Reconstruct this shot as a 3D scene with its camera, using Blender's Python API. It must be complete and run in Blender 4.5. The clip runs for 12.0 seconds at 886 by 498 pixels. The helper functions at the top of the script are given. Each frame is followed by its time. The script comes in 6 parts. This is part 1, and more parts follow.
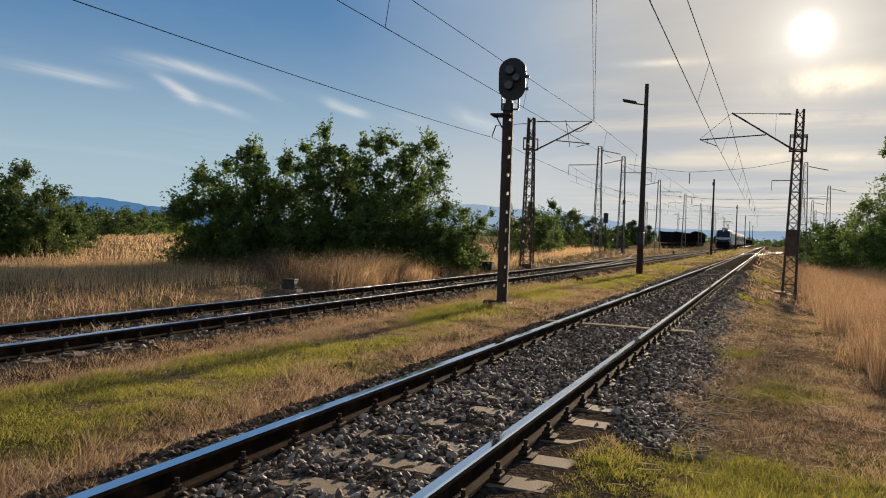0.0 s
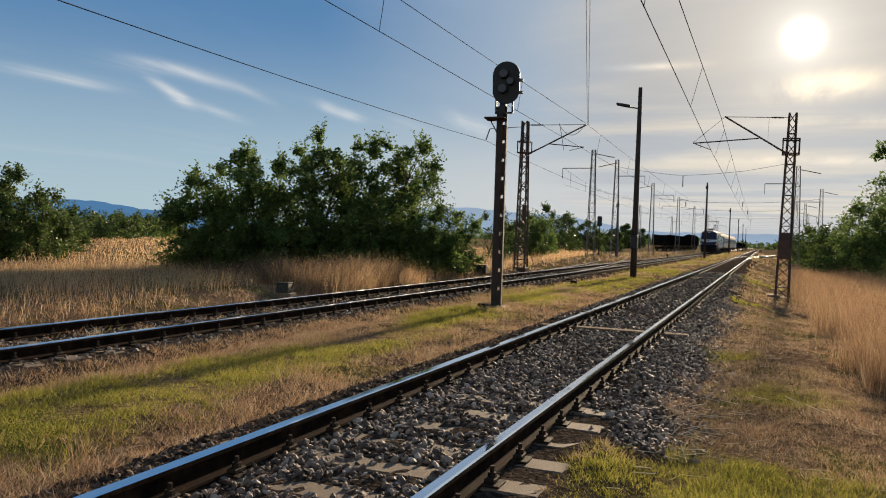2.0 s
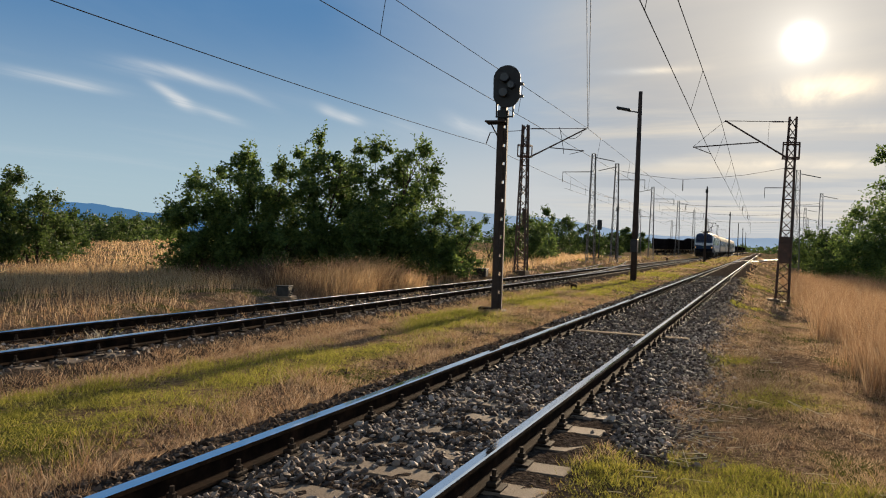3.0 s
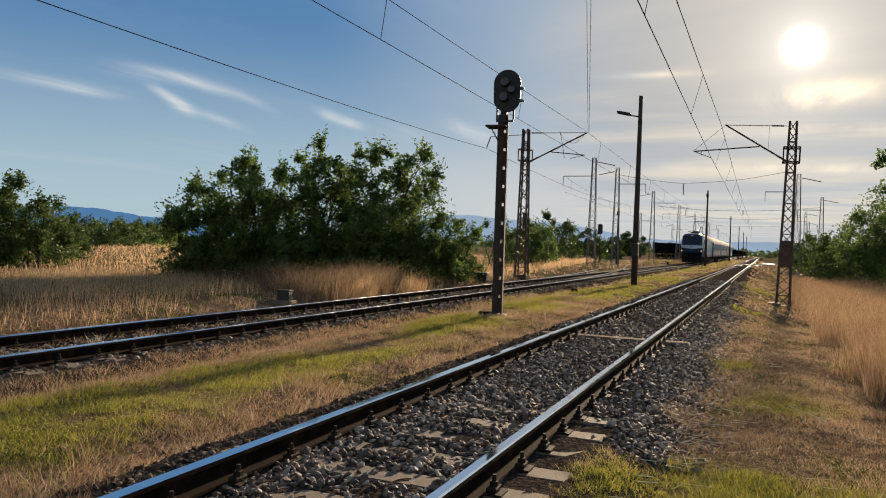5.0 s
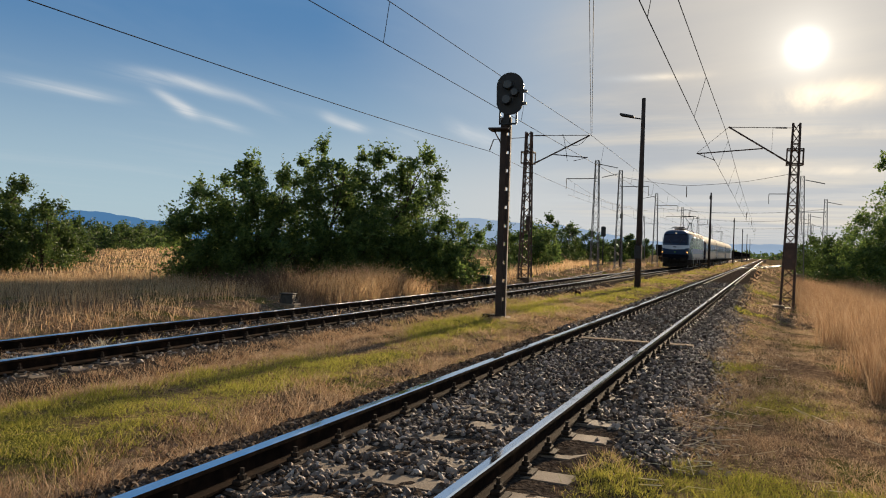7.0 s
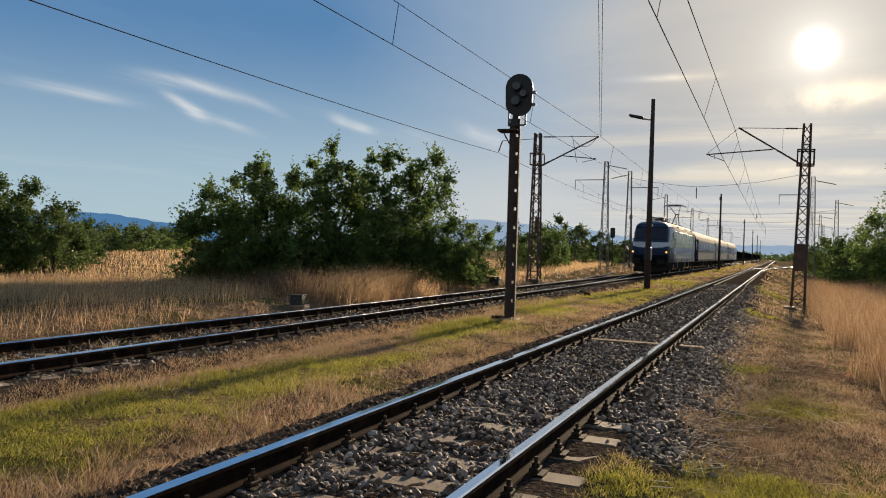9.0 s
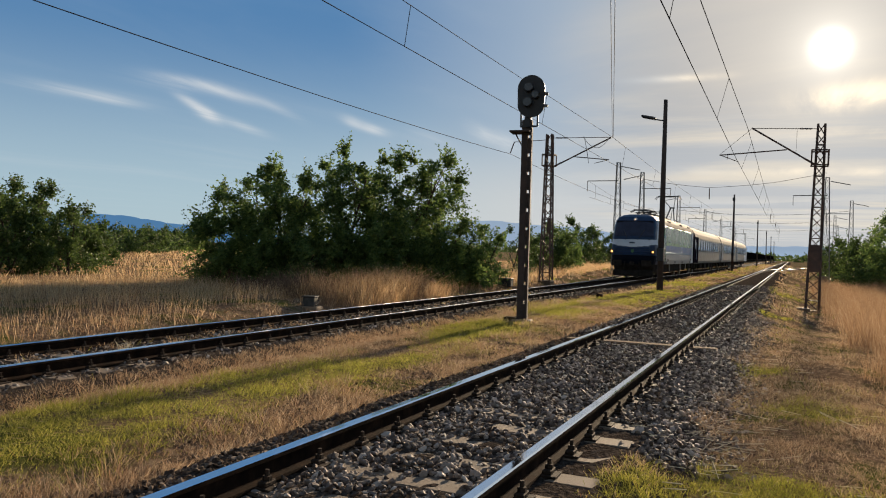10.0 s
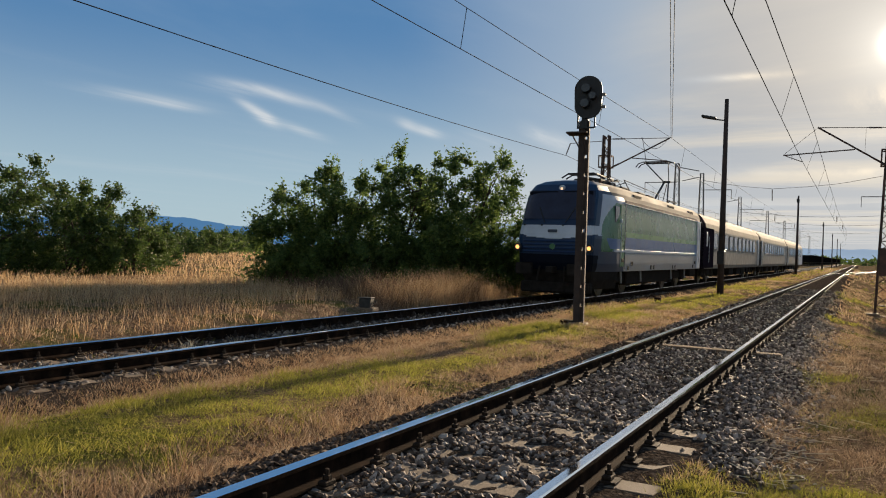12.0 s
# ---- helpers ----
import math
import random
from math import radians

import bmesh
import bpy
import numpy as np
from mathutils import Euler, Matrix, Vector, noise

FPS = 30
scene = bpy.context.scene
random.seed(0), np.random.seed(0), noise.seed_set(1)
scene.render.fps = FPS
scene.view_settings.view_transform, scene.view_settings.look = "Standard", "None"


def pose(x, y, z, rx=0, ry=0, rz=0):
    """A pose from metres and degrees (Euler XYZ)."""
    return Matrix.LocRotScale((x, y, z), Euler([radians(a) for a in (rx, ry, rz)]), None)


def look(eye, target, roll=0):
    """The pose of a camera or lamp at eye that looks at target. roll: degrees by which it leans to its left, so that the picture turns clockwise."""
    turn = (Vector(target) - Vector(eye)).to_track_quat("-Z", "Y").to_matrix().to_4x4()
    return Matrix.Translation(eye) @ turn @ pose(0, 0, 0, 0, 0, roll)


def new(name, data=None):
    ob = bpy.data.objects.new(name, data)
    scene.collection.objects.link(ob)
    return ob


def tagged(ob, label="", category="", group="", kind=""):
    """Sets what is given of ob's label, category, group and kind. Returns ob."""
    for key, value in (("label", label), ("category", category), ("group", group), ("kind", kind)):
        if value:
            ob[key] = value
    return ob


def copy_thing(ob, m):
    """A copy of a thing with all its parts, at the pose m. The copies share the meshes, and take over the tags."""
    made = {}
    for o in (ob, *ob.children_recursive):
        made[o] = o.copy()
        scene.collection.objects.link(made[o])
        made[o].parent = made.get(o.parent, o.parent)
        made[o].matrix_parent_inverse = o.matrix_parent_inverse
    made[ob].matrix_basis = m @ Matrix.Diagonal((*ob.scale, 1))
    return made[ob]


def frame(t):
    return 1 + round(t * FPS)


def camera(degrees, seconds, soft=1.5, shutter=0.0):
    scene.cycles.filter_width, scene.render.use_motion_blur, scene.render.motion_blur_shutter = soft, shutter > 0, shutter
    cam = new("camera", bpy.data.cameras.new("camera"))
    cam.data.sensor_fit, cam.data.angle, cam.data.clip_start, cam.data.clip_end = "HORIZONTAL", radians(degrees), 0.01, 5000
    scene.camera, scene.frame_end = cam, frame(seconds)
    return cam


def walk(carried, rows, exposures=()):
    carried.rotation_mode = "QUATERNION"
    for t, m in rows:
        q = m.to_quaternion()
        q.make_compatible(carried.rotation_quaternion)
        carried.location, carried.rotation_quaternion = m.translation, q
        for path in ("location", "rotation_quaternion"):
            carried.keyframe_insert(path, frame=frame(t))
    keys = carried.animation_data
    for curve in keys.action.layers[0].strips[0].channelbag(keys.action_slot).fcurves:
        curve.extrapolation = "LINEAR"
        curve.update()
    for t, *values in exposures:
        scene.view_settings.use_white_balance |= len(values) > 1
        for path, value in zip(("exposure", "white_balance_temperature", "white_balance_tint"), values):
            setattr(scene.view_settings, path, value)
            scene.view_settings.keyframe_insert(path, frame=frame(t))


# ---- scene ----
# World: x to the right of the main track, y along it away from the camera, z up; z = 0 is the top of the main track's sleepers.
cam = camera(59.88, 12.0, 1.05)
WALK = [
    (0.0, look((0.000, 0.000, 1.544), (-3.9145, 9.1996, 1.3354), 1.854)),
    (0.5, look((0.003, -0.004, 1.547), (-3.8959, 9.2021, 1.3433), 1.907)),
    (1.0, look((0.006, -0.000, 1.546), (-3.8789, 9.2124, 1.3466), 1.894)),
    (1.5, look((-0.003, 0.007, 1.546), (-3.8820, 9.2225, 1.3615), 1.881)),
    (2.0, look((-0.002, 0.004, 1.547), (-3.8478, 9.2337, 1.3829), 1.828)),
    (2.5, look((-0.007, -0.004, 1.550), (-3.8410, 9.2311, 1.4057), 1.810)),
    (3.0, look((-0.015, -0.005, 1.547), (-3.8597, 9.2261, 1.4272), 1.929)),
    (5.0, look((-0.011, -0.004, 1.551), (-3.8657, 9.2232, 1.4850), 1.903)),
    (5.5, look((-0.011, -0.002, 1.551), (-3.8713, 9.2232, 1.4948), 1.856)),
    (6.0, look((-0.009, -0.014, 1.555), (-3.8794, 9.2066, 1.5079), 1.852)),
    (6.5, look((-0.012, -0.006, 1.551), (-3.8911, 9.2108, 1.5145), 1.852)),
    (7.0, look((-0.014, -0.001, 1.551), (-3.9065, 9.2100, 1.5206), 1.785)),
    (9.0, look((-0.019, -0.007, 1.550), (-4.0180, 9.1582, 1.5362), 1.723)),
    (9.5, look((-0.022, -0.015, 1.553), (-4.0825, 9.1239, 1.5426), 1.664)),
    (10.0, look((-0.023, -0.023, 1.552), (-4.1608, 9.0804, 1.5500), 1.675)),
    (10.5, look((-0.029, -0.026, 1.556), (-4.2563, 9.0362, 1.5622), 1.673)),
    (11.0, look((-0.030, -0.027, 1.557), (-4.3690, 8.9832, 1.5702), 1.720)),
    (11.5, look((-0.041, -0.026, 1.553), (-4.5160, 8.9174, 1.5705), 1.773)),
    (12.0, look((-0.050, -0.035, 1.555), (-4.8195, 8.7549, 1.5575), 1.833)),
]
walk(cam, WALK)

# ---------------------------------------------------------------- light
SUN_AZ, SUN_EL = 1.95, 13.9        # degrees to the right of +y, degrees up
SUN_DIR = Vector((math.sin(radians(SUN_AZ)) * math.cos(radians(SUN_EL)), math.cos(radians(SUN_AZ)) * math.cos(radians(SUN_EL)), math.sin(radians(SUN_EL))))
sun_data = bpy.data.lights.new("sun", "SUN")
sun_data.energy, sun_data.angle, sun_data.color = 5.2, radians(2.2), (1.0, 0.78, 0.53)
sun = new("sun", sun_data)
sun.matrix_world = look((0, 0, 60), Vector((0, 0, 60)) - SUN_DIR)
scene.view_settings.exposure = 0.86

world = bpy.data.worlds.new("world")
scene.world = world
world.use_nodes = True
wn, wl = world.node_tree.nodes, world.node_tree.links
wn.clear()


def wnode(kind, **props):
    n = wn.new(kind)
    for k, v in props.items():
        if k in n.inputs:
            n.inputs[k].default_value = v
    return n


def wmath(op, a, b=None, c=None, clamp=False):
    n = wn.new("ShaderNodeMath")
    n.operation, n.use_clamp = op, clamp
    for i, v in enumerate((a, b, c)):
        if v is None:
            continue
        if hasattr(v, "is_output"):
            wl.new(v, n.inputs[i])
        else:
            n.inputs[i].default_value = v
    return n.outputs[0]


def wmix(fac, a, b):
    n = wn.new("ShaderNodeMix")
    n.data_type = "RGBA"
    for i, v in ((0, fac), (6, a), (7, b)):
        if hasattr(v, "is_output"):
            wl.new(v, n.inputs[i])
        else:
            n.inputs[i].default_value = v
    return n.outputs[2]


sky = wn.new("ShaderNodeTexSky")
sky.sky_type, sky.sun_disc = "NISHITA", False
sky.sun_elevation, sky.sun_rotation = radians(SUN_EL), radians(SUN_AZ)
# wisps: azimuth, elevation, half length, half thickness, tilt, amount
STREAKS = ((-50.2, 9.75, 3.6, 0.35, -3, 0.68), (-48, 9.35, 1.8, 0.24, -5, 0.5), (-43.6, 11.05, 2.6, 0.46, -3, 0.93), (-40.2, 10.55, 2.3, 0.35, -12, 0.93), (-36.8, 9.7, 2.2, 0.3, -24, 0.37),
           (-42.9, 9.75, 1.1, 0.3, -26, 0.81), (-41.7, 8.98, 0.9, 0.35, -24, 1.36), (-39.3, 8.35, 1.7, 0.27, -16, 0.68), (-31.4, 9.1, 0.8, 0.34, -20, 0.81), (-29.9, 8.65, 1, 0.32, -14, 1.12),
           (-25.8, 8.15, 1.6, 0.41, -16, 0.43), (-21.8, 8.6, 1.1, 0.43, -28, 0.93), (-20, 8, 1.2, 0.61, -24, 0.74), (-7.8, 12.45, 2.4, 0.24, 1, 1.6),
           (3.5, 10.7, 3, 0.8, 4, 2), (-1, 8.2, 5, 0.35, 2, 0.5), (6.5, 8.4, 4, 0.4, -3, 0.5), (0, 5.9, 9, 0.3, -1, 0.75), (-6, 3.6, 8, 0.25, 1, 0.6))
sky.air_density, sky.dust_density, sky.ozone_density, sky.altitude = 1.0, 0.8, 1.6, 500
wcoord = wn.new("ShaderNodeTexCoord")
wsep = wn.new("ShaderNodeSeparateXYZ")
wl.new(wcoord.outputs["Generated"], wsep.inputs[0])
wdot = wn.new("ShaderNodeVectorMath")
wdot.operation = "DOT_PRODUCT"
wl.new(wcoord.outputs["Generated"], wdot.inputs[0])
wdot.inputs[1].default_value = SUN_DIR
cosang = wdot.outputs["Value"]
# a plane of high cloud: direction divided by its height
hgt = wmath("MAXIMUM", wsep.outputs[2], 0.02)
cu = wmath("DIVIDE", wsep.outputs[0], hgt)
cv = wmath("DIVIDE", wsep.outputs[1], hgt)
wcomb = wn.new("ShaderNodeCombineXYZ")
wl.new(cu, wcomb.inputs[0])
wl.new(cv, wcomb.inputs[1])


def cloud_noise(sx, sy, turn, detail, offset):
    m = wn.new("ShaderNodeMapping")
    m.inputs["Scale"].default_value = (sx, sy, 1)
    m.inputs["Rotation"].default_value = (0, 0, radians(turn))
    m.inputs["Location"].default_value = offset
    wl.new(wcomb.outputs[0], m.inputs[0])
    n = wn.new("ShaderNodeTexNoise")
    n.inputs["Scale"].default_value, n.inputs["Detail"].default_value, n.inputs["Roughness"].default_value = 1.0, detail, 0.6
    n.inputs["Distortion"].default_value = 0.5
    wl.new(m.outputs[0], n.inputs[0])
    return n.outputs[0]


def wramp(v, lo, hi):
    n = wn.new("ShaderNodeMapRange")
    n.interpolation_type = "SMOOTHSTEP"
    wl.new(v, n.inputs[0])
    n.inputs[1].default_value, n.inputs[2].default_value = lo, hi
    return n.outputs[0]


az = wmath("ARCTAN2", wsep.outputs[0], wsep.outputs[1])
el = wmath("ARCSINE", wsep.outputs[2])


def streak(a0, e0, length, thick, tilt, amount):
    """A wisp of cirrus: a soft ellipse in azimuth and elevation (degrees), tilted."""
    da, de = wmath("SUBTRACT", az, radians(a0)), wmath("SUBTRACT", el, radians(e0))
    c, s = math.cos(radians(tilt)), math.sin(radians(tilt))
    u = wmath("ADD", wmath("MULTIPLY", da, c), wmath("MULTIPLY", de, s))
    v = wmath("SUBTRACT", wmath("MULTIPLY", de, c), wmath("MULTIPLY", da, s))
    q = wmath("ADD", wmath("POWER", wmath("ABSOLUTE", wmath("DIVIDE", u, radians(length))), 2.0), wmath("POWER", wmath("ABSOLUTE", wmath("DIVIDE", v, radians(thick))), 2.0))
    return wmath("MULTIPLY", wmath("POWER", 2.718, wmath("MULTIPLY", q, -1.0)), amount)


wisp = None
for row in STREAKS:
    w_ = streak(*row)
    wisp = w_ if wisp is None else wmath("ADD", wisp, w_)
fibre = wramp(cloud_noise(1.5, 0.26, -40, 9, (3.1, 0.4, 0)), 0.30, 0.66)
thin = wmath("MULTIPLY", wramp(cloud_noise(0.5, 0.16, -48, 6, (9.1, 2.4, 0)), 0.50, 0.80), 0.16)
cirrus = wmath("ADD", wmath("MULTIPLY", wisp, fibre), thin, clamp=True)
# low banks of stratus towards the sun
low = wmath("MULTIPLY", wramp(el, radians(1.0), radians(3.0)), wramp(el, radians(22.0), radians(9.0)))
bank = wmath("MULTIPLY", wmath("MULTIPLY", wramp(cloud_noise(0.17, 0.24, 2, 7, (0.3, 2.2, 0)), 0.45, 0.66), wramp(cosang, 0.93, 0.985)), low)
dusk = wmath("MULTIPLY", wmath("MULTIPLY", wramp(cloud_noise(0.11, 0.42, -2, 7, (5.3, 7.2, 0)), 0.42, 0.58), wramp(cosang, 0.93, 0.985)), wramp(el, radians(13.0), radians(7.0)))
for row in ((-4.0, 4.7, 8.0, 0.50, 0, 1.0), (5.0, 4.3, 6.0, 0.45, 1, 0.9), (1.0, 8.6, 9.0, 0.9, 1, 0.45)):
    dusk = wmath("ADD", dusk, wmath("MULTIPLY", streak(*row), wramp(cloud_noise(0.30, 0.22, 3, 7, (1.3, 4.2, 0)), 0.30, 0.55)), clamp=True)
veil = wramp(cosang, 0.83, 0.995)
haze = wramp(el, radians(17.0), radians(1.0))
top = wmath("MAXIMUM", cosang, 0.0)
glow1 = wmath("POWER", top, 11000.0)
glow4 = wmath("POWER", top, 1100.0)
glow2 = wmath("POWER", top, 120.0)


def wscale(col, k):
    n = wn.new("ShaderNodeVectorMath")
    n.operation = "SCALE"
    if hasattr(col, "is_output"):
        wl.new(col, n.inputs[0])
    else:
        n.inputs[0].default_value = col
    if hasattr(k, "is_output"):
        wl.new(k, n.inputs[3])
    else:
        n.inputs[3].default_value = k
    return n.outputs[0]


def wadd(a, b):
    n = wn.new("ShaderNodeVectorMath")
    n.operation = "ADD"
    wl.new(a, n.inputs[0])
    wl.new(b, n.inputs[1])
    return n.outputs[0]


SKY_GAIN = 0.075
nishita = wmix(0.31, wscale(sky.outputs[0], SKY_GAIN), (0.29, 0.285, 0.27, 1))
# clear blue overhead, paling towards the horizon, under a thin veil of cloud round the sun
clear = wmix(haze, (0.047, 0.138, 0.282, 1), (0.265, 0.358, 0.412, 1))
base = wmix(wmath("MULTIPLY", wramp(cosang, 0.15, 0.55), 0.92), nishita, clear)
base = wmix(wmath("MULTIPLY", veil, 0.95), base, (0.262, 0.315, 0.378, 1))
base = wmix(wmath("MULTIPLY", wramp(cosang, 0.945, 0.999), 0.9), base, (0.335, 0.318, 0.303, 1))
base = wmix(wmath("MULTIPLY", wmath("MULTIPLY", wramp(el, radians(10.0), radians(2.5)), wramp(cosang, 0.78, 0.96)), 0.75), base, (0.445, 0.44, 0.425, 1))
col = wmix(wmath("MULTIPLY", cirrus, 0.85), base, wmix(wramp(cosang, 0.975, 0.998), (0.43, 0.455, 0.475, 1), (0.95, 0.78, 0.55, 1)))
col = wmix(wmath("MULTIPLY", dusk, 0.50), col, (0.27, 0.30, 0.34, 1))
col = wmix(wmath("MULTIPLY", bank, 0.60), col, (0.60, 0.52, 0.40, 1))
col = wadd(col, wscale((1.0, 0.86, 0.62), wmath("MULTIPLY", glow2, 0.16)))
col = wadd(col, wscale((1.0, 0.93, 0.80), wmath("ADD", wmath("MULTIPLY", glow1, 2.6), wmath("MULTIPLY", glow4, 0.20))))
wbg = wn.new("ShaderNodeBackground")
wl.new(col, wbg.inputs[0])
wbg.inputs[1].default_value = 0.835
wout = wn.new("ShaderNodeOutputWorld")
wl.new(wbg.outputs[0], wout.inputs[0])


# ---------------------------------------------------------------- materials
def surf(name, stops, scale=4.0, detail=6, rough=0.7, metal=0.0, bump=0.3, bscale=60.0, by="noise", mixnoise=0.35, leaf=0.0, spec=0.4, depth=0.01, coords="Object", gloss=None):
    """A procedural surface. stops: colours from dark to light. by: noise, island or object gives the variation."""
    m = bpy.data.materials.new(name)
    m.use_nodes = True
    n, l = m.node_tree.nodes, m.node_tree.links
    n.clear()
    out, bs = n.new("ShaderNodeOutputMaterial"), n.new("ShaderNodeBsdfPrincipled")
    tc = n.new("ShaderNodeTexCoord")
    nz = n.new("ShaderNodeTexNoise")
    nz.inputs["Scale"].default_value, nz.inputs["Detail"].default_value, nz.inputs["Roughness"].default_value = scale, detail, 0.62
    l.new(tc.outputs[coords], nz.inputs[0])
    fac = nz.outputs[0]
    if by != "noise":
        src = n.new("ShaderNodeNewGeometry" if by == "island" else "ShaderNodeObjectInfo")
        mx = n.new("ShaderNodeMix")
        mx.inputs[0].default_value = mixnoise
        l.new(src.outputs["Random Per Island" if by == "island" else "Random"], mx.inputs[2])
        l.new(fac, mx.inputs[3])
        fac = mx.outputs[0]
    rp = n.new("ShaderNodeValToRGB")
    el = rp.color_ramp.elements
    while len(el) < len(stops):
        el.new(0.5)
    lo, hi = (0.30, 0.70) if by == "noise" else (0.08, 0.92)
    for i, c in enumerate(stops):
        el[i].position = lo + (hi - lo) * i / max(1, len(stops) - 1)
        el[i].color = (*c, 1)
    l.new(fac, rp.inputs[0])
    l.new(rp.outputs[0], bs.inputs["Base Color"])
    bs.inputs["Metallic"].default_value = metal
    bs.inputs["Specular IOR Level"].default_value = spec
    rr = n.new("ShaderNodeMapRange")
    l.new(nz.outputs[0], rr.inputs[0])
    rr.inputs[1].default_value, rr.inputs[2].default_value = 0.3, 0.7
    rr.inputs[3].default_value, rr.inputs[4].default_value = max(0.02, rough - 0.09), min(1, rough + 0.09)
    l.new(rr.outputs[0], bs.inputs["Roughness"])
    if bump:
        nb = n.new("ShaderNodeTexNoise")
        nb.inputs["Scale"].default_value, nb.inputs["Detail"].default_value = bscale, 5
        l.new(tc.outputs[coords], nb.inputs[0])
        b = n.new("ShaderNodeBump")
        b.inputs["Strength"].default_value, b.inputs["Distance"].default_value = bump, depth
        l.new(nb.outputs[0], b.inputs["Height"])
        l.new(b.outputs[0], bs.inputs["Normal"])
    if leaf:
        tr = n.new("ShaderNodeBsdfTranslucent")
        l.new(rp.outputs[0], tr.inputs[0])
        ms = n.new("ShaderNodeMixShader")
        ms.inputs[0].default_value = leaf
        l.new(bs.outputs[0], ms.inputs[1])
        l.new(tr.outputs[0], ms.inputs[2])
        l.new(ms.outputs[0], out.inputs[0])
    else:
        l.new(bs.outputs[0], out.inputs[0])
    return m


def glow(name, col, strength):
    m = bpy.data.materials.new(name)
    m.use_nodes = True
    b = m.node_tree.nodes["Principled BSDF"]
    b.inputs["Base Color"].default_value = (*col, 1)
    b.inputs["Emission Color"].default_value = (*col, 1)
    b.inputs["Emission Strength"].default_value = strength
    return m


def ground_material():
    """Dry grass, green patches and bare earth, mixed at three scales."""
    m = bpy.data.materials.new("dry_meadow")
    m.use_nodes = True
    n, l = m.node_tree.nodes, m.node_tree.links
    bs = n["Principled BSDF"]
    tc = n.new("ShaderNodeTexCoord")

    def nz(scale, detail, stretch=(1, 1, 1)):
        mp = n.new("ShaderNodeMapping")
        mp.inputs["Scale"].default_value = stretch
        l.new(tc.outputs["Object"], mp.inputs[0])
        t = n.new("ShaderNodeTexNoise")
        t.inputs["Scale"].default_value, t.inputs["Detail"].default_value, t.inputs["Roughness"].default_value = scale, detail, 0.65
        l.new(mp.outputs[0], t.inputs[0])
        return t.outputs[0]

    def ramp(v, stops, lo, hi):
        r = n.new("ShaderNodeValToRGB")
        e = r.color_ramp.elements
        while len(e) < len(stops):
            e.new(0.5)
        for i, c in enumerate(stops):
            e[i].position, e[i].color = lo + (hi - lo) * i / (len(stops) - 1), (*c, 1)
        l.new(v, r.inputs[0])
        return r.outputs[0]

    def mix(f, a, b):
        x = n.new("ShaderNodeMix")
        x.data_type = "RGBA"
        for i, v in ((0, f), (6, a), (7, b)):
            l.new(v, x.inputs[i])
        return x.outputs[2]

    dry = ramp(nz(14, 8), ((0.060, 0.040, 0.028), (0.165, 0.114, 0.075), (0.33, 0.245, 0.165)), 0.3, 0.7)
    green = ramp(nz(20, 8), ((0.035, 0.042, 0.014), (0.085, 0.092, 0.026), (0.17, 0.165, 0.05)), 0.3, 0.7)
    patch = ramp(nz(0.42, 5), ((0, 0, 0), (1, 1, 1)), 0.50, 0.60)
    l.new(mix(patch, dry, green), bs.inputs["Base Color"])
    bs.inputs["Roughness"].default_value = 0.95
    bs.inputs["Specular IOR Level"].default_value = 0.0
    b = n.new("ShaderNodeBump")
    b.inputs["Strength"].default_value, b.inputs["Distance"].default_value = 0.9, 0.05
    l.new(nz(35, 6), b.inputs["Height"])
    l.new(b.outputs[0], bs.inputs["Normal"])
    return m


MEADOW = ground_material()
STONEBROWN = surf("dusty_brown_stone", ((0.022, 0.015, 0.011), (0.062, 0.043, 0.031), (0.115, 0.084, 0.063), (0.21, 0.16, 0.125)), 9, 5, 0.85, bump=0.4, bscale=90, by="island", mixnoise=0.25, spec=0.1)
GRAVEL = surf("gravel", ((0.018, 0.014, 0.011), (0.048, 0.038, 0.031), (0.11, 0.092, 0.075)), 22, 8, 0.9, bump=1.0, bscale=26, depth=0.04, spec=0.0)
STONE = surf("ballast_stone", ((0.036, 0.027, 0.022), (0.108, 0.080, 0.062), (0.165, 0.136, 0.116), (0.26, 0.205, 0.16), (0.50, 0.44, 0.38)), 9, 5, 0.75, bump=0.4, bscale=90, by="island", mixnoise=0.25, spec=0.2)
CONCRETE = surf("sleeper_concrete", ((0.10, 0.070, 0.047), (0.175, 0.130, 0.088), (0.25, 0.19, 0.135)), 7, 8, 0.85, bump=0.5, bscale=70, by="object", mixnoise=0.6)
WOOD = surf("old_sleeper_wood", ((0.09, 0.058, 0.037), (0.16, 0.11, 0.07), (0.24, 0.175, 0.115)), 6, 8, 0.95, bump=0.7, bscale=50, spec=0.03)
RUST = surf("rail_rust", ((0.006, 0.004, 0.003), (0.020, 0.012, 0.008), (0.045, 0.026, 0.016)), 6, 8, 0.9, metal=0.0, bump=0.5, bscale=80, depth=0.004, spec=0.03)
STEEL = surf("polished_rail_head", ((0.74, 0.76, 0.79), (0.86, 0.88, 0.91)), 3, 6, 0.10, metal=1.0, bump=0.0, bscale=40, depth=0.002)
BOXGREY = surf("weathered_dark_metal", ((0.035, 0.034, 0.033), (0.075, 0.072, 0.068)), 9, 6, 0.6, metal=0.0, bump=0.15, spec=0.1)
OLDSTEEL = surf("worn_rail_head", ((0.52, 0.48, 0.45), (0.66, 0.62, 0.58)), 3, 6, 0.18, metal=0.95, bump=0.0, bscale=40, depth=0.002)
